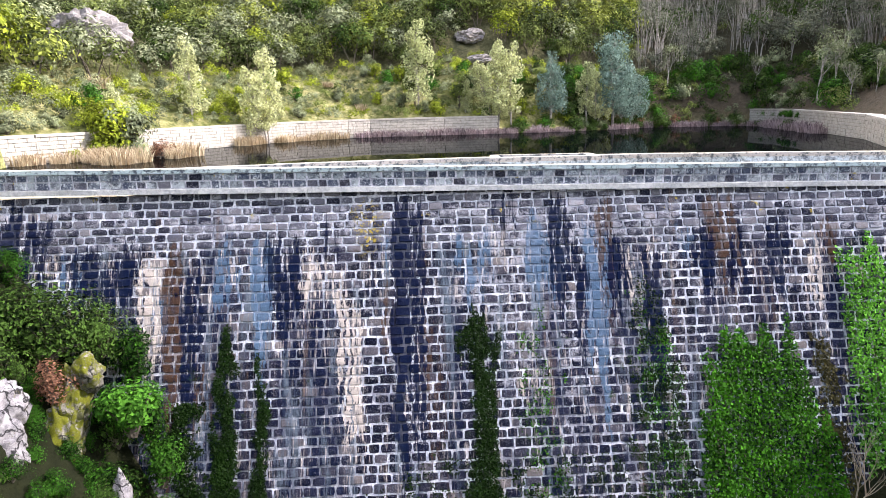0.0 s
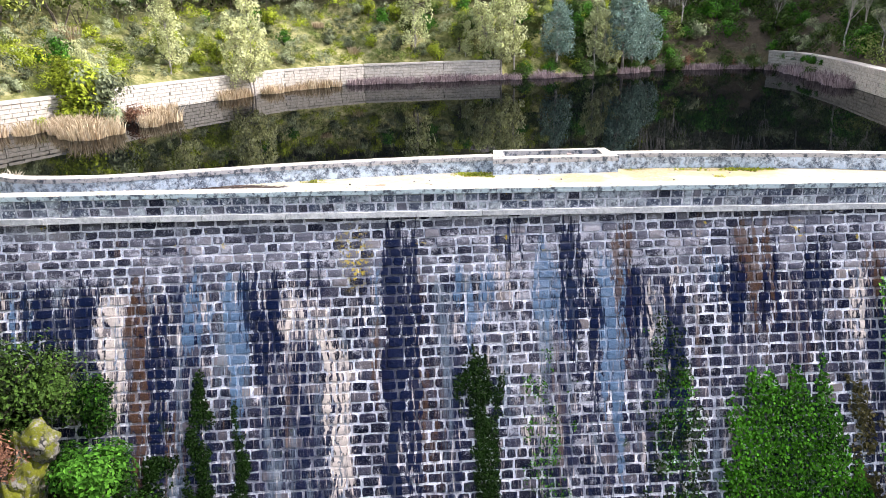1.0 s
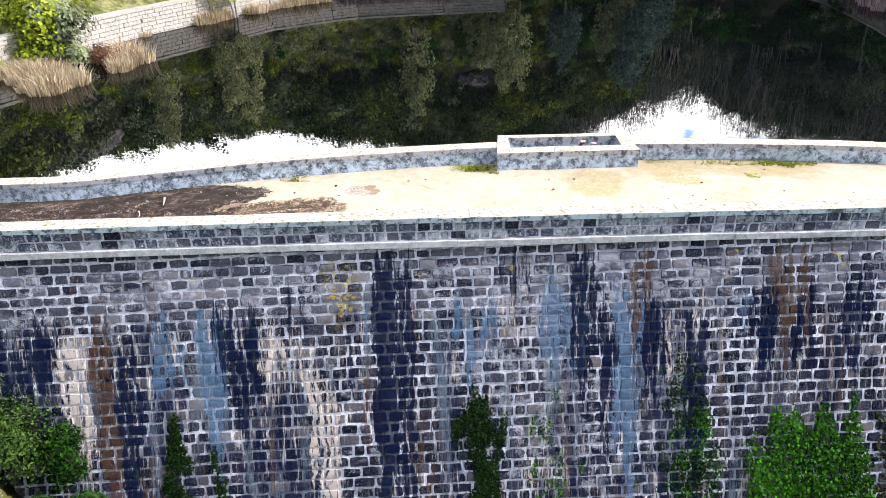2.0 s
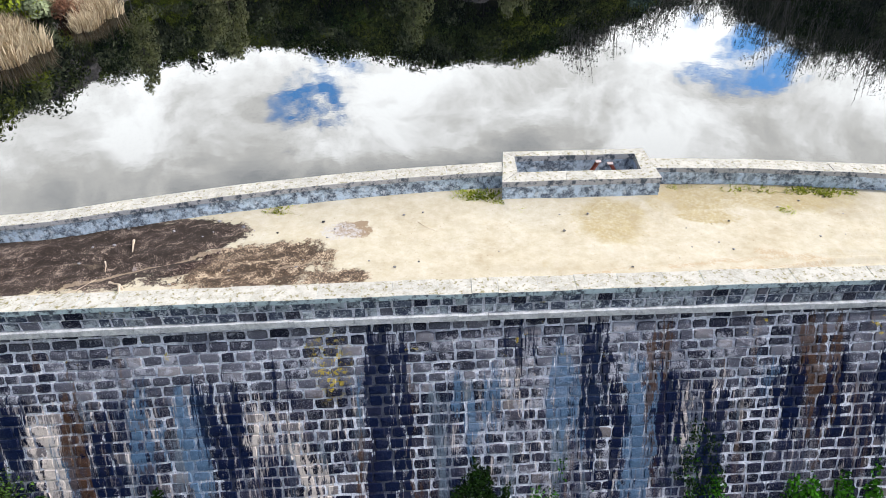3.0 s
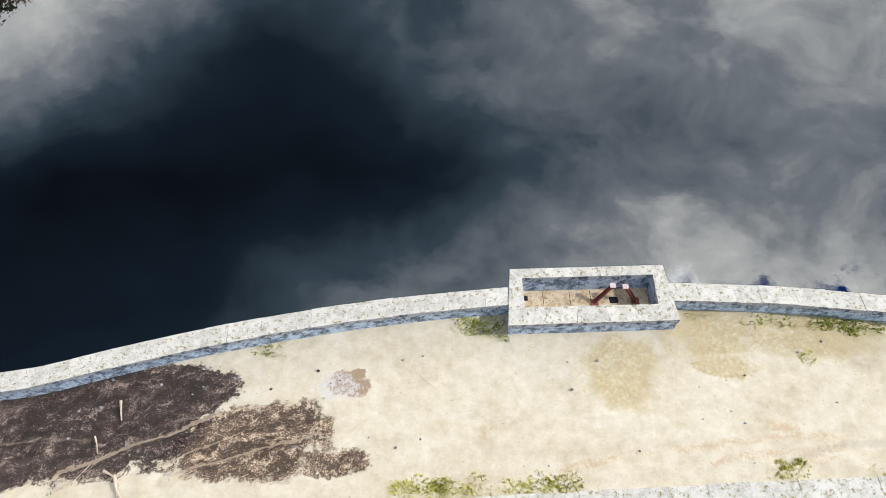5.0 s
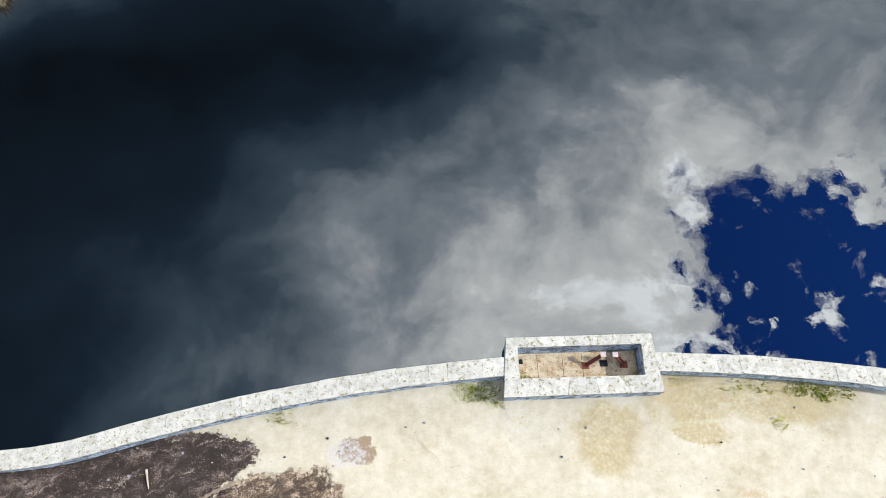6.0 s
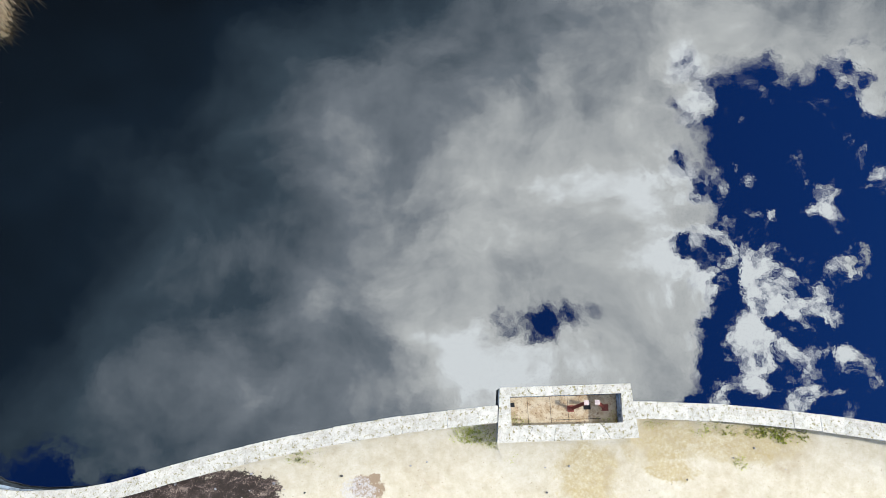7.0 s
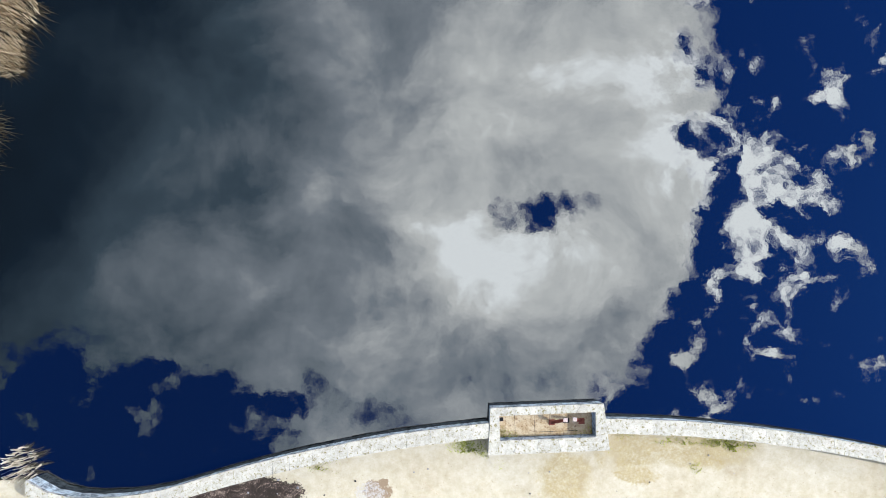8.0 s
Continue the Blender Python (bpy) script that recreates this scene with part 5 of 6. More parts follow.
for (x, y), d_ in zip(many.tolist(), deep.tolist()):
    if not seen(x, y) or (x + 29.9) ** 2 + (y - 32.7) ** 2 < 11 or (x + 28.3) ** 2 + (y - 30) ** 2 < 5 or (x - 2.4) ** 2 + (y - 50.5) ** 2 < 5 or (x - 3.2) ** 2 + (y - 46.8) ** 2 < 1.5:
        continue
    phi = math.degrees(math.atan2((x + 2) / 0.82, y + 25))
    wood_side = phi > 20 or (phi > 12 and d_ > 40)
    k = rng.random()
    far_off = d_ > 13.5
    if y < 24 and x > 0:
        continue
    if far_off:
        kinds, s, r = None, rng.uniform(0.75, 1.45), 1.9 if wood_side else 2.15
        if d_ > 45:
            s *= 1.25
    elif wood_side:
        kinds, s, r = (DARKS if k < 0.45 else GREENS if k < 0.7 else BROWNS if k < 0.8 else BARES if k < 0.92 else OLIVES), rng.uniform(0.9, 1.9), 1.15
        if kinds is BARES:
            s *= 0.6
    elif x < -5:
        kinds, s, r = (BRIGHTS if k < 0.32 else OLIVES if k < 0.80 else GREENS if k < 0.9 else REEDS), rng.uniform(0.6, 1.4), 1.25
    else:
        kinds, s, r = (BRIGHTS if k < 0.36 else OLIVES if k < 0.56 else GREENS if k < 0.72 else DARKS if k < 0.82 else OAKS), rng.uniform(0.7, 1.4), 1.3
    if kinds is OAKS:
        s *= 0.7
    s *= Q
    if not free(x, y, r * s):
        continue
    if far_off:
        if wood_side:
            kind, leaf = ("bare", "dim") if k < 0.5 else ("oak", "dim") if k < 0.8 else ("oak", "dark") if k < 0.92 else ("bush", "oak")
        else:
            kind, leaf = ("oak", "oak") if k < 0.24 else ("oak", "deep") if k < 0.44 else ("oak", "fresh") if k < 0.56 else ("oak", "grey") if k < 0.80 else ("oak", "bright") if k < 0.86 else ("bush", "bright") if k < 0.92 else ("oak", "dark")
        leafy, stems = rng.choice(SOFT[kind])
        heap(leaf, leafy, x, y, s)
        heap("bare_bark" if kind == "bare" else "bark", stems, x, y, s)
    elif placed < 190 and rng.random() < 0.4:
        plant(rng.choice(kinds), at(x, y, None, s, None, rng.uniform(0.85, 1.15)))
        placed += 1
    else:
        leafy, stems = rng.choice(SOFT["bush"])
        heap("dark" if kinds in (DARKS, BROWNS, BARES) else "oak" if kinds in (OAKS, GREENS) else "grey" if kinds is OLIVES else "bright", leafy, x, y, s * 0.9)
woods = thing("far_woods", "dense mixed evergreen woods covering the hillside", "woods", kind="stuff")
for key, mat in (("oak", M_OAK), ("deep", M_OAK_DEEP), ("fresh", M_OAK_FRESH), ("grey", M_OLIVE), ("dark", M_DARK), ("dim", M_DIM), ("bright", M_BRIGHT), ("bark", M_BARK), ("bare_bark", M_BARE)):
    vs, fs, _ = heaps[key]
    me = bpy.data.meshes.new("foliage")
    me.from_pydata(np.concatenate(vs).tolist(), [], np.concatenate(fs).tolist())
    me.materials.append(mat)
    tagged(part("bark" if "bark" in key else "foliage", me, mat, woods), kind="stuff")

# reeds along the water's edge
for (ax, ay), (bx, by) in zip(SHORE[5:21], SHORE[6:22]):
    length = math.hypot(bx - ax, by - ay)
    s = 0.3
    while s < length:
        if rng.random() < (0.8 if ay < 14 else 0.4 if ay < 29 else 0.6 if ay < 39.5 else 0.85):
            k = s / length
            nx_, ny_ = (by - ay) / length, -(bx - ax) / length
            o = rng.uniform(0.1, 0.8) if ay > 14 else rng.uniform(0.2, 2.0)
            plant(rng.choice(REEDS if ay < 37 else MAUVES if ax < 3 or rng.random() < 0.6 else DARKS), at(ax + (bx - ax) * k + nx_ * o, ay + (by - ay) * k + ny_ * o, None, rng.uniform(0.3, 0.75), WATER - 0.05))
        s += rng.uniform(0.35, 0.8) if ay < 35 else rng.uniform(0.5, 1.1)
for _ in range(34):
    k = rng.random()
    x, y = -19.0 - 4.2 * k + jit(0.8), 11.6 + 6.4 * k + jit(1.2)
    plant(rng.choice(REEDS), at(x, y, None, rng.uniform(0.35, 0.75), WATER - 0.05))
for x, y, s in ((-17.3, 15.6, 0.6), (-17.0, 16.8, 0.7), (-17.2, 14.9, 0.5), (-17.9, 17.6, 0.7), (-18.4, 18.8, 0.7)):
    plant(rng.choice(REEDS), at(x, y, None, s, WATER - 0.05))
for x, y, s in ((-18.4, 16.4, 0.65), (-19.2, 17.2, 0.55)):
    plant(BROWNS[0], at(x, y, None, s, WATER - 0.05))
for x, y, s in ((-22.8, 14.6, 0.4), (-23.2, 16.0, 0.4), (-21.0, 13.2, 0.35)):
    plant(rng.choice((OLIVES[0], BROWNS[0], BRIGHTS[0])), at(x, y, None, s, WATER - 0.1))
for _ in range(40):
    x = rng.uniform(9, 33)
    y = float(np.interp(x, [4.0, 10.0, 16.0, 22.0, 28.0, 33.0], [41.0, 42.0, 45.0, 48.0, 48.5, 47.0])) + rng.uniform(0.3, 6.5)
    plant(rng.choice((DARKS[0], DARKS[1], GREENS[0], GREENS[1], DARKS[0])), at(x, y, None, rng.uniform(0.55, 1.0)))
# brambles and bushes down to the water on the far shore, ivy over the end of its wall
for _ in range(50):
    x = rng.uniform(6, 31)
    y = float(np.interp(x, [4.2, 10.0, 16.0, 20.0, 26.0, 30.6], [40.4, 41.2, 43.9, 46.6, 47.2, 45.2])) + rng.uniform(-0.2, 1.3)
    plant(rng.choice((DARKS[0], DARKS[1], BROWNS[0], GREENS[0], OLIVES[0], BROWNS[0])), at(x, y, None, rng.uniform(0.3, 0.66)))
for _ in range(16):
    y = rng.uniform(33, 45)
    x = float(np.interp(y, [29, 35, 41, 45], [28.6, 30.0, 31.2, 30.8])) + rng.uniform(-0.1, 0.4)
    plant(rng.choice(GREENS), at(x, y, None, rng.uniform(0.25, 0.42), 0.9, 0.8))
for y in (41, 39, 36.5, 34.5, 32, 30, 28.5, 26.5):
    x = float(np.interp(y, [23.5, 29, 35, 41], [27.0, 28.6, 30.0, 31.2])) - 0.6
    plant(rng.choice(MAUVES), at(x, y, None, rng.uniform(0.6, 0.95), WATER - 0.05))


# ---- the rocky left abutment, below the crest ----
def boulder(name, label, centre, size, mat, seed, parts=3):
    me = bmesh.new()
    bmesh.ops.create_icosphere(me, subdivisions=parts, radius=1.0)
    off = Vector((seed * 7.3, seed * 3.1, seed))
    for v in me.verts:
        q = v.co.normalized()
        k = 1 + 0.30 * noise.noise(q * 1.3 + off) - 0.36 * abs(noise.noise(q * 2.1 - off)) - 0.22 * abs(noise.noise(q * 3.7 + off)) + 0.12 * noise.noise(q * 5.1 + off) + 0.07 * noise.noise(q * 11 + off)
        v.co = Vector((q.x * size[0], q.y * size[1], q.z * size[2])) * k
    data = bpy.data.meshes.new(name)
    me.to_mesh(data)
    me.free()
    data.materials.append(mat)
    if mat is not M_CRAG:
        data.shade_smooth()
    ob = new(name, data)
    ob.location = centre
    return tagged(ob, label, "rock", "rocks of the abutment")


boulder("boulder", "low moss-covered rock on the abutment", (-11.3, -8.6, -4.15), (0.46, 0.42, 0.55), M_MOSSY, 2, 4)
boulder("boulder", "tall moss-covered rock on the abutment", (-11.75, -8.75, -4.95), (0.5, 0.5, 1.05), M_MOSSY, 1, 4)
boulder("boulder", "mossy rock face among the bushes", (-11.9, -9.1, -5.9), (0.55, 0.5, 1.1), M_MOSSY, 3, 4)
boulder("boulder", "mossy rock low on the slope", (-11.9, -9.5, -7.1), (0.6, 0.5, 1.0), M_MOSSY, 12, 4)
boulder("boulder", "large cracked pale granite boulder", (-12.55, -10.3, -4.25), (0.6, 0.55, 0.75), M_ROCK, 4, 4)
boulder("boulder", "pale granite boulder with dark cracks", (-12.5, -10.6, -5.2), (0.66, 0.55, 0.85), M_ROCK, 5, 4)
boulder("boulder", "pale granite boulder at the foot of the rocks", (-12.5, -10.9, -6.4), (0.7, 0.6, 0.95), M_ROCK, 14, 4)
boulder("boulder", "narrow pale rock slab", (-10.45, -9.3, -7.35), (0.26, 0.26, 0.85), M_ROCK, 6)
boulder("boulder", "grey rock at the foot of the wall", (-11.0, -10.1, -8.6), (0.6, 0.5, 0.6), M_ROCK, 7)
boulder("boulder", "bare pale crag high on the hillside", (-29.9, 32.7, float(land(-29.9, 32.7)) + 0.9), (3.6, 2.2, 2.7), M_CRAG, 8, 4)
boulder("boulder", "pale outcrop among the trees", (2.4, 52.2, float(land(2.4, 52.2)) + 0.4), (1.9, 1.4, 1.0), M_CRAG, 9, 4)
boulder("boulder", "pale outcrop above the bank", (3.2, 47.6, float(land(3.2, 47.6)) + 0.1), (1.5, 0.9, 0.6), M_CRAG, 11, 4)

boulder("boulder", "white rock at the mouth of the gully", (27.0, 54.0, float(land(27, 54)) + 0.4), (0.7, 0.5, 1.0), M_ROCK, 13)
FINE_DARK = shrub("large dense dark green bush against the dam", M_DARKBUSH, 1.5, 56, 100, 0.095, 0.6, "bush")
FINE_GREEN = shrub("bright green leafy bush on the rocks", M_GREEN, 0.8, 30, 70, 0.10, 0.8, "bush")
FINE_DEEP = shrub("deep green leafy bush on the rocks", M_DEEP, 1.0, 34, 76, 0.11, 0.9, "bush")
FINE_RUST = shrub("withered russet bush on the rocks", M_RUST, 0.62, 26, 60, 0.07, 0.9, "bush")
FINE_DARK.matrix_basis = at(-13.04, -7.50, 0.4, 1.25, -3.95)
for x, y, z, s in ((-14.54, -8.02, -3.42, 1.2), (-15.53, -9.62, -3.49, 1.1), (-14.01, -8.83, -4.34, 1), (-11.93, -6.77, -4.25, 0.9), (-16.36, -7.43, -2.49, 1.3)):
    plant(FINE_DARK, at(x, y, None, s, z))
FINE_GREEN.matrix_basis = at(-10.35, -8.5, 0.4, 1.3, -5.75)
FINE_DEEP.matrix_basis = at(-10.37, -7.44, 0.4, 0.95, -6.51)
for x, y, z, s in ((-10.99, -6.56, -5.13, 0.95), (-9.93, -8.01, -7.64, 0.9), (-9.62, -8.78, -9.01, 0.8), (-10.99, -9.13, -7.91, 0.9), (-11.42, -7.47, -6.28, 0.8), (-10.55, -9.72, -8.83, 0.9), (-12.13, -8.41, -6.10, 0.7),
                   (-12.79, -8.56, -4.78, 0.4), (-12.45, -9.25, -5.26, 0.38), (-12.20, -9.89, -5.73, 0.4), (-12.36, -10.39, -5.87, 0.33), (-12.13, -10.64, -6.22, 0.38), (-11.91, -11.06, -6.57, 0.42), (-11.73, -10.69, -6.77, 0.42), (-11.60, -10.33, -6.98, 0.45), (-11.17, -9.59, -7.38, 0.45), (-11.68, -8.49, -6.44, 0.4), (-14.26, -6.43, -2.12, 0.6), (-12.33, -9.63, -5.50, 0.5), (-12.03, -10.19, -6.14, 0.5), (-12.62, -9.00, -4.91, 0.45), (-11.35, -9.35, -6.93, 0.5), (-11.81, -10.98, -6.79, 0.5), (-10.89, -9.28, -7.59, 0.5), (-12.83, -9.84, -5.62, 0.45), (-12.47, -10.33, -6.42, 0.5), (-12.03, -10.51, -6.87, 0.5), (-11.58, -9.99, -7.40, 0.55), (-11.64, -9.31, -6.26, 0.45), (-12.72, -9.45, -4.99, 0.4), (-12.61, -11.06, -7.12, 0.5), (-13.07, -10.23, -7.29, 0.8), (-13.25, -9.43, -5.15, 0.8), (-14.01, -10.77, -5.55, 1), (-13.03, -11.08, -6.90, 0.8), (-15.09, -11.35, -4.46, 1.1), (-12.01, -10.88, -8.66, 0.9)):
    plant(FINE_DEEP, at(x, y, None, s, z))
for x, y, z, s in ((-9.54, -8.85, -9.35, 0.65), (-11.62, -10.10, -8.51, 0.5)):
    plant(FINE_GREEN, at(x, y, None, s, z))
FINE_FILL = [shrub("dark green undergrowth on the rocky slope", leaf, 1.0, 24, 52, 0.11, 0.7, "bush") for leaf in (M_DEEP, M_DARKBUSH)]
for o, q in zip(FINE_FILL, ((-13.0, -11.5), (-12.0, -12.5))):
    o.matrix_basis = at(*q, None, 0.8)
for _ in range(64):
    x, y = rng.uniform(-17.2, -9.6), rng.uniform(-16.5, -7.4)
    if min(math.hypot(x + 12.55, y + 10.3), math.hypot(x + 12.5, y + 10.9), math.hypot(x + 11.8, y + 9.1)) < 0.7:
        continue
    plant(rng.choice(FINE_FILL), at(x, y, None, rng.uniform(0.45, 0.85)))
for _ in range(40):
    x, y = rng.uniform(-14.5, -10.2), rng.uniform(-11.8, -8.8)
    if math.hypot(x + 12.5, (y + 10.6) * 0.8) > 0.75 and math.hypot(x + 11.8, y + 9.2) > 0.7:
        plant(rng.choice(FINE_FILL), at(x, y, None, rng.uniform(0.35, 0.6)))
FINE_RUST.matrix_basis = at(-11.99, -9.04, 0.4, 1.05, -4.59)


# ---- what grows on the face ----
def on_face(x, z, out):
    return face(1.037 * x + 0.068, 1.073 * z + 0.087 - 0.009 * x, out)


def creeper(name, label, mat, inside, count, size, lift=0.08):
    """Leaves that lie on the face wherever inside(x, z) lets them, thickest at its heart."""
    ob = thing(name, label, "creeper")
    leaves = Mesh()
    made = 0
    while made < count:
        x, z_ = rng.uniform(inside.x0, inside.x1), rng.uniform(inside.z0, inside.z1)
        k = inside.at(x, z_)
        if k <= 0 or rng.random() > k:
            continue
        p = Vector(on_face(x, z_, 0.05 + lift * rng.random() * min(1.0, k * 1.3)))
        nrm = Vector((jit(0.7), -0.9 + jit(0.4), 0.45 + jit(0.6))).normalized()
        u = nrm.orthogonal().normalized()
        u.rotate(Matrix.Rotation(rng.uniform(0, 6.28), 3, nrm))
        v = nrm.cross(u)
        s = size * rng.uniform(0.6, 1.3)
        leaves.add([tuple(p - u * s * 0.5), tuple(p + v * s * 0.42 - u * s * 0.1), tuple(p + u * s * 0.5), tuple(p - v * s * 0.42 - u * s * 0.1)], [(0, 1, 2, 3)])
        made += 1
    part("leaves", leaves, mat, ob)
    if name == "ivy":
        for _ in range(9):
            x, z_ = rng.uniform(inside.x0 + 0.8, inside.x1 - 0.8), inside.z0
            pts = []
            while z_ < inside.z1 - 0.3 and (inside.at(x, z_) > 0 or z_ < inside.z0 + 1):
                pts.append(on_face(x, z_, 0.07))
                x, z_ = x + jit(0.14), z_ + 0.4
            if len(pts) > 3:
                stem = Mesh()
                stem.tube(pts, [0.03 * (1 - 0.8 * i / len(pts)) for i in range(len(pts))], 5)
                part("stem", stem, M_BARK, ob, "brown woody ivy stem")
    return ob


class Patch:
    """A ragged patch of the face between two edges that change with height."""

    def __init__(self, rows, seed, soft=0.35, cut=0.0, fingers=0.0):
        self.rows = rows
        self.z1, self.z0 = rows[0][0], rows[-1][0]
        self.x0, self.x1 = min(r[1] for r in rows) - 0.5, max(r[2] for r in rows) + 0.5
        self.seed, self.soft, self.cut, self.fingers = seed, soft, cut, fingers

    def at(self, x, z_):
        zs = [-r[0] for r in self.rows]
        lo, hi = np.interp(-z_, zs, [r[1] for r in self.rows]), np.interp(-z_, zs, [r[2] for r in self.rows])
        edge = min(x - lo, hi - x) + 0.45 * noise.noise((x * 2.2, z_ * 0.8, self.seed)) + 0.2 * noise.noise((x * 5, z_ * 3, self.seed))
        if self.fingers:
            edge = min(edge, self.z1 - z_ - self.fingers * (0.5 + 0.8 * noise.noise((x * 2.6, 0.0, self.seed + 2))))
        k = edge / self.soft
        if self.cut:
            k = min(k, 1.0) - self.cut * (0.5 + 0.9 * noise.noise((x * 2.5, z_ * 2.0, self.seed + 4)))
        return max(0.0, min(1.0, k))


creeper("ivy", "dense glossy green ivy climbing the dam face", M_IVY, Patch([(-3.4, 6.2, 8.2), (-4.8, 5.8, 8.5), (-5.6, 5.5, 8.9), (-7.0, 5.3, 9.3), (-9.8, 5.2, 9.8)], 3, 0.35, 0.0, 1.5), 14500, 0.09, 0.22)
creeper("ivy", "bright green ivy sheet on the dam face", M_IVY_BRIGHT, Patch([(-1.2, 9.9, 11.0), (-3.0, 9.8, 11.8), (-4.5, 9.8, 13.0), (-6.5, 9.9, 14.0), (-9.0, 10.2, 15.0)], 5, 0.35, 0.0, 1.3), 11500, 0.09, 0.22)
creeper("wall_moss", "dark green moss and ferns streaking the stones", M_MOSS, Patch([(-3.2, -1.45, -0.75), (-4.2, -1.5, -0.35), (-6.0, -1.35, -0.3), (-9.6, -1.35, -0.2)], 8, 0.4, 0.55), 8000, 0.065, 0.06)
creeper("wall_moss", "dark green moss trailing down the dam face", M_MOSS, Patch([(-3.4, -8.35, -7.95), (-5.0, -8.45, -7.75), (-7.0, -8.6, -7.65), (-9.6, -8.8, -7.5)], 9, 0.4, 0.55), 6400, 0.065, 0.06)
creeper("wall_moss", "narrow strip of dark moss on the stones", M_MOSS, Patch([(-4.4, -7.4, -7.1), (-6.0, -7.5, -6.95), (-8.5, -7.45, -6.9)], 10, 0.35, 0.6), 2600, 0.06, 0.05)
creeper("wall_moss", "scattered green tufts in the joints", M_IVY, Patch([(-3.0, 3.5, 4.2), (-4.5, 3.6, 5.2), (-6.5, 3.6, 5.4), (-9.6, 3.5, 5.6)], 11, 0.5, 1.15), 1700, 0.06, 0.05)
creeper("wall_moss", "scattered green tufts between the stones", M_IVY, Patch([(-3.4, 0.3, 1.2), (-5.0, 0.0, 1.6), (-9.6, -0.2, 2.0)], 12, 0.5, 1.2), 900, 0.06, 0.05)
creeper("wall_moss", "blackish moss spreading over the lowest stones", M_MOSS, Patch([(-5.6, -10.0, -8.6), (-6.6, -10.2, -8.5), (-8.0, -9.8, -8.2), (-9.8, -9.6, -8.0)], 15, 0.5, 1.05), 4200, 0.07, 0.05)
creeper("wall_moss", "dark moss creeping up between the stones", M_MOSS, Patch([(-7.2, -3.4, 3.4), (-8.0, -4.4, 4.4), (-9.8, -5.0, 5.0)], 16, 0.8, 1.35), 3000, 0.065, 0.05)
creeper("wall_moss", "dark green tufts strung along the joints", M_MOSS, Patch([(-2.6, 3.4, 4.4), (-5.0, 3.3, 5.3), (-9.8, 3.4, 5.6)], 17, 0.4, 1.15), 2600, 0.065, 0.05)
creeper("wall_moss", "dark creeper remnants on the stones", M_RUSTDARK, Patch([(-4.2, 8.9, 9.3), (-5.2, 8.6, 9.9), (-7.0, 8.8, 10.0), (-9.0, 9.0, 10.4)], 13, 0.5, 0.9), 1500, 0.09, 0.05)


# ---- grass, twigs and litter on the crest ----
GRASS = [reed("low yellow-green grass tuft at the parapet foot", 0.21, 80, 0.11, "grass_tuft", M_GRASS) for _ in range(3)]
STRAW = [reed("dry yellowish grass tuft at the parapet foot", 0.21, 80, 0.09, "grass_tuft", M_STRAW) for _ in range(2)]
for g in GRASS + STRAW:
    tagged(g, category="grass", group="grass tufts on the crest")
for x0, x1, y0, y1, count, size in ((-1.30, -0.12, 0.16, 0.44, 24, 0.9), (-0.25, 0.35, -0.16, -0.06, 5, 0.6), (3.3, 4.3, -0.13, -0.06, 6, 0.5), (4.45, 6.2, 0.32, 0.46, 22, 0.6),
                                    (6.2, 9.6, -0.55, 0.20, 30, 1.0), (-6.3, -5.2, -0.32, -0.12, 8, 0.75), (-2.9, 1.2, -4.00, -3.66, 70, 0.95), (5.3, 6.3, -3.80, -3.5, 12, 0.8), (4.6, 9.4, -3.82, -3.6, 18, 0.7), (-9.5, -5.0, -4.12, -3.98, 12, 0.45),
                                    (-5.6, -5.3, -0.6, -0.4, 2, 0.6)):
    for _ in range(count):
        x = rng.uniform(x0, x1)
        y = rng.uniform(y0, y1)
        if x > 6.2 and y > -1:
            y = rear(x) - 0.56 - rng.random() * 0.15
        if -6.4 < x < -5.1 and y > -0.5:
            y = rear(x) - 0.56 - rng.random() * 0.15
        plant(rng.choice(STRAW if y < -2 else GRASS), at(x, y, None, size * rng.uniform(0.7, 1.3), -0.02, rng.uniform(0.7, 1.1)))
for g, (x, y) in zip(GRASS, ((-0.7, 0.2), (-0.3, 0.1), (-1.0, 0.3))):
    g.location = (x, y, -0.02)
for g, x in zip(STRAW, (-1.2, 0.4)):
    g.location = (x, -3.88, -0.02)
for x, y, s in ((0.55, 0.52, 0.7), (0.55, 0.68, 0.6), (0.72, 0.54, 0.7), (0.9, 0.50, 0.5), (1.02, 0.49, 0.4), (3.62, 0.53, 0.6), (3.4, 0.50, 0.5), (3.15, 0.49, 0.4), (3.66, 0.72, 0.4)):
    plant(GRASS[0], at(x, y, None, s, -0.11))


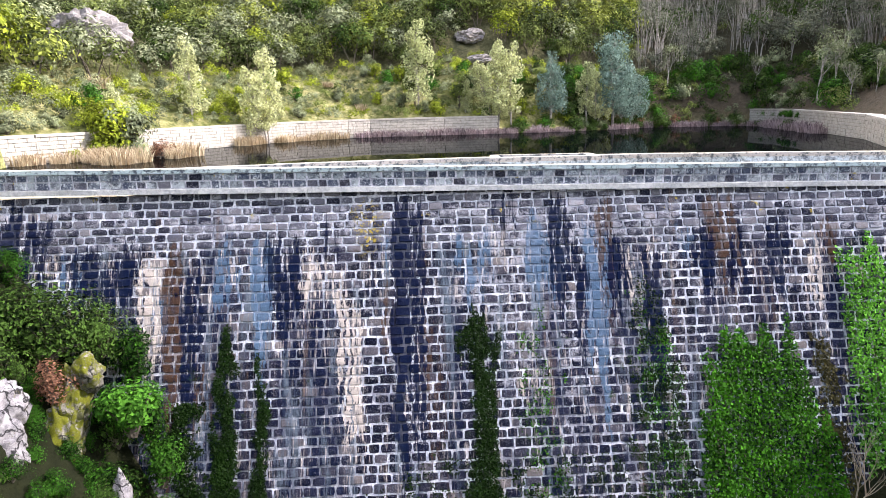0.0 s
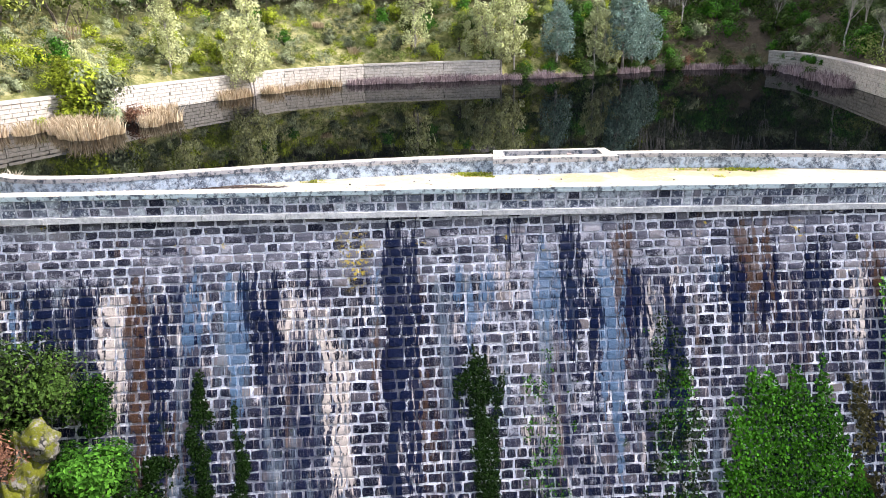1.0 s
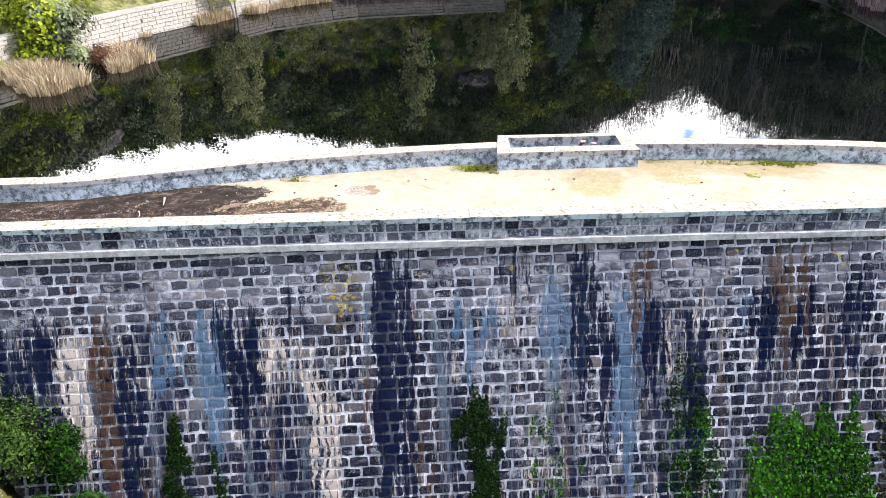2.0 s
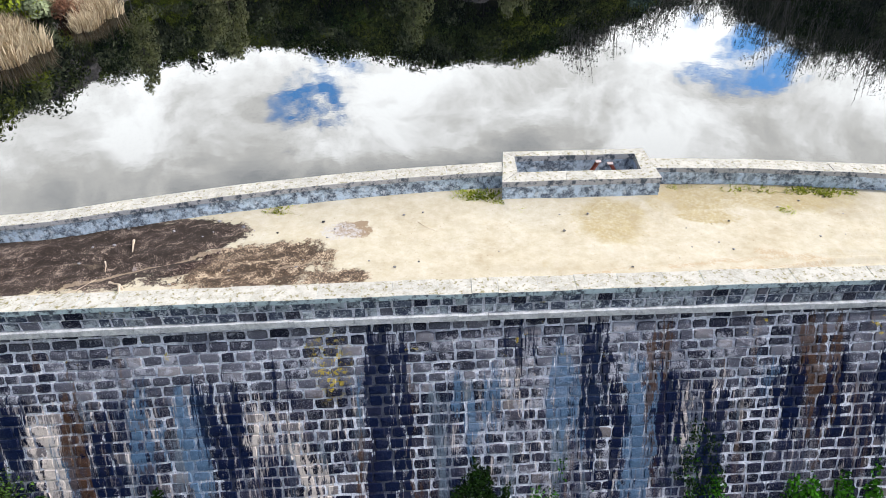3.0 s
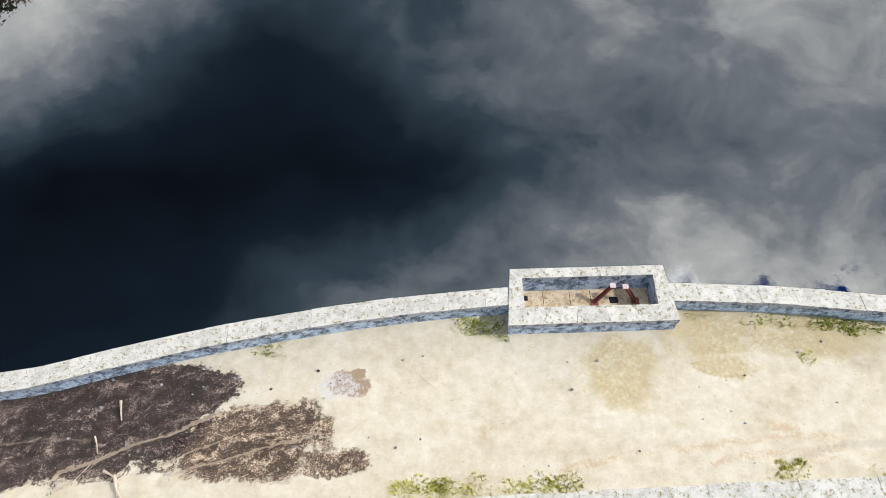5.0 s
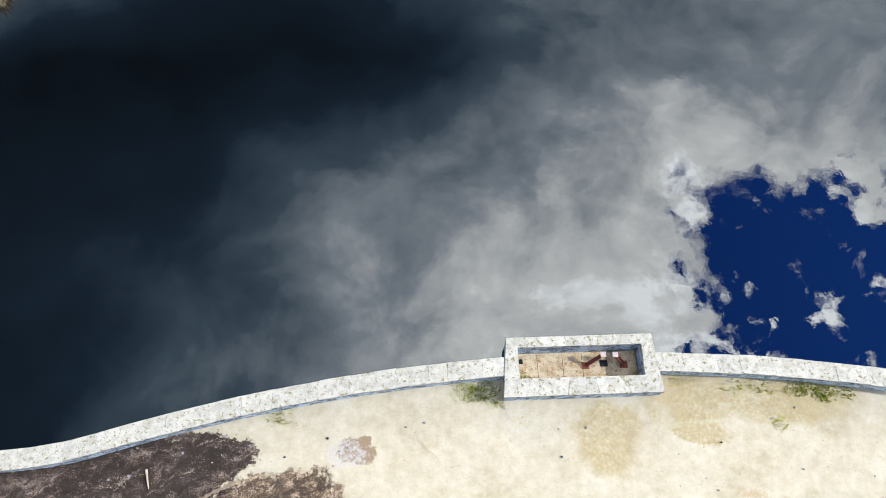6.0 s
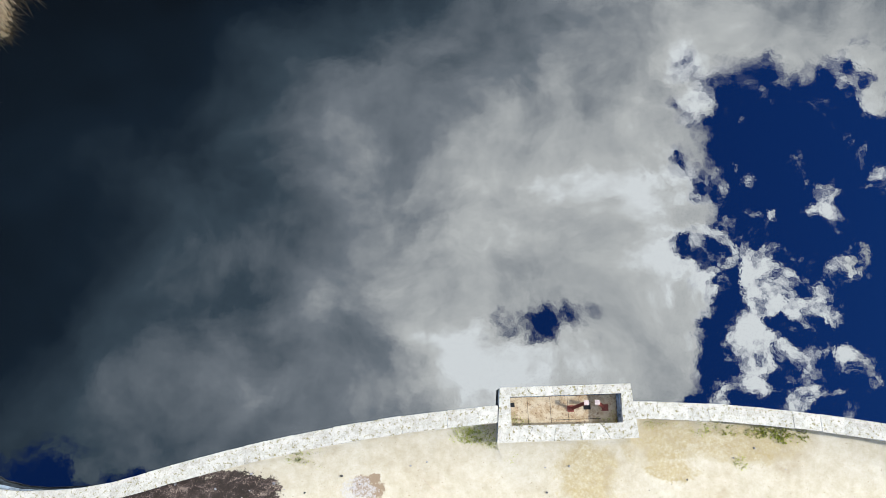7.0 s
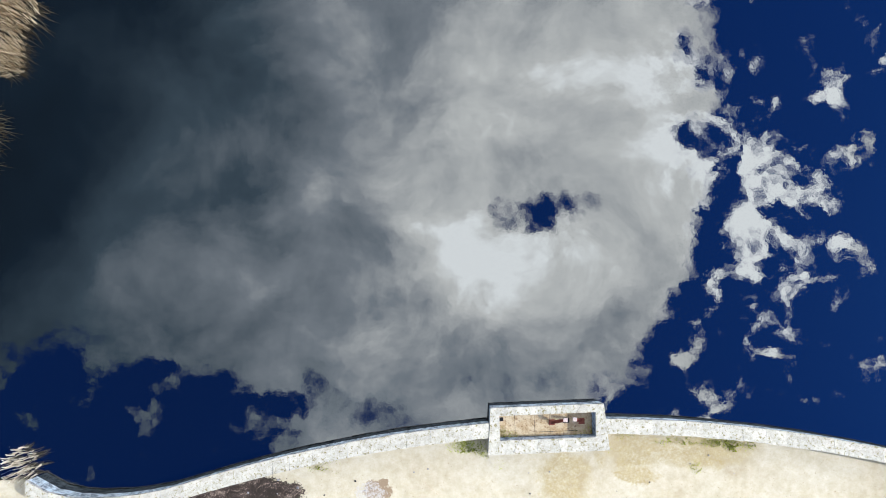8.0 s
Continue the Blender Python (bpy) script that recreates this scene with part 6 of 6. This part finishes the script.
def branch(label, pts, radius, forks=()):
    ob = thing("fallen_branch", label, "branch")
    me = Mesh()
    me.tube([Vector(p) for p in pts], [radius * (1 - 0.6 * i / (len(pts) - 1)) for i in range(len(pts))], 5)
    part("stick", me, M_TWIG, ob)
    for f in forks:
        side = Mesh()
        side.tube([Vector(p) for p in f], [radius * 0.6, radius * 0.4, radius * 0.2], 5)
        part("fork", side, M_TWIG, ob)
    return ob


branch("short pale barkless stick on the mud", [(-9.35, -1.5, 0.05), (-9.28, -1.75, 0.07), (-9.22, -1.98, 0.05)], 0.035)
branch("pale forked branch lying by the parapet", [(-9.35, -3.15, 0.05), (-9.05, -3.3, 0.10), (-8.95, -3.6, 0.08), (-8.75, -3.85, 0.05)], 0.04, [[(-9.05, -3.3, 0.10), (-8.88, -3.5, 0.11), (-8.95, -3.85, 0.05)]])
branch("thin twig across the mud", [(-9.75, -2.35, 0.05), (-9.65, -2.55, 0.06), (-9.6, -2.75, 0.05)], 0.02)
branch("thin dry twig on the sand", [(-2.25, -1.0, 0.03), (-2.1, -1.2, 0.04), (-1.75, -1.45, 0.03)], 0.012)
branch("long thin dry twig beside the wall", [(-10.4, -3.6, 0.05), (-10.0, -3.4, 0.06), (-9.7, -3.0, 0.05)], 0.015)
for _ in range(46):
    x, y = rng.uniform(-11, 9.5), rng.uniform(-3.4, -0.4)
    s = rng.uniform(0.018, 0.05) * (1.5 if x < -5 else 1)
    boulder("pebble", "small loose stone on the crest path", (x, y, 0.02), (s, s * 0.8, s * 0.6), M_ROCK, rng.random() * 50, 1)["group"] = "pebbles on the crest"
for x, y in ((7.3, -0.86), (-5.45, -0.42), (0.4, -0.45)):
    tuft = plant(GRASS[1], at(x, y, None, 0.9, -0.02, 0.5))

TWIGS = tree("bare straggling brown twigs at the foot of the ivy", "bush", M_RUSTDARK, M_TWIG, 2.8, 1.1, 0.45, 3, 0, 0, 0.1, 0.3, 0.12, name="bare_bush", trunk_r=0.012)
TWIGS.location = (9.9, -7.7, float(land(9.9, -7.7)))
plant(TWIGS, at(8.4, -7.9, 2.0, 0.9))
plant(TWIGS, at(10.4, -7.6, 4.0, 0.9))

CORNER = reed("bleached dry shrub on the corner of the bank", 0.6, 110, 0.6, "dry_shrub", M_STRAWWOOD)
tagged(CORNER, category="bush")
CORNER.location = (-16.45, 0.15, 0.05)
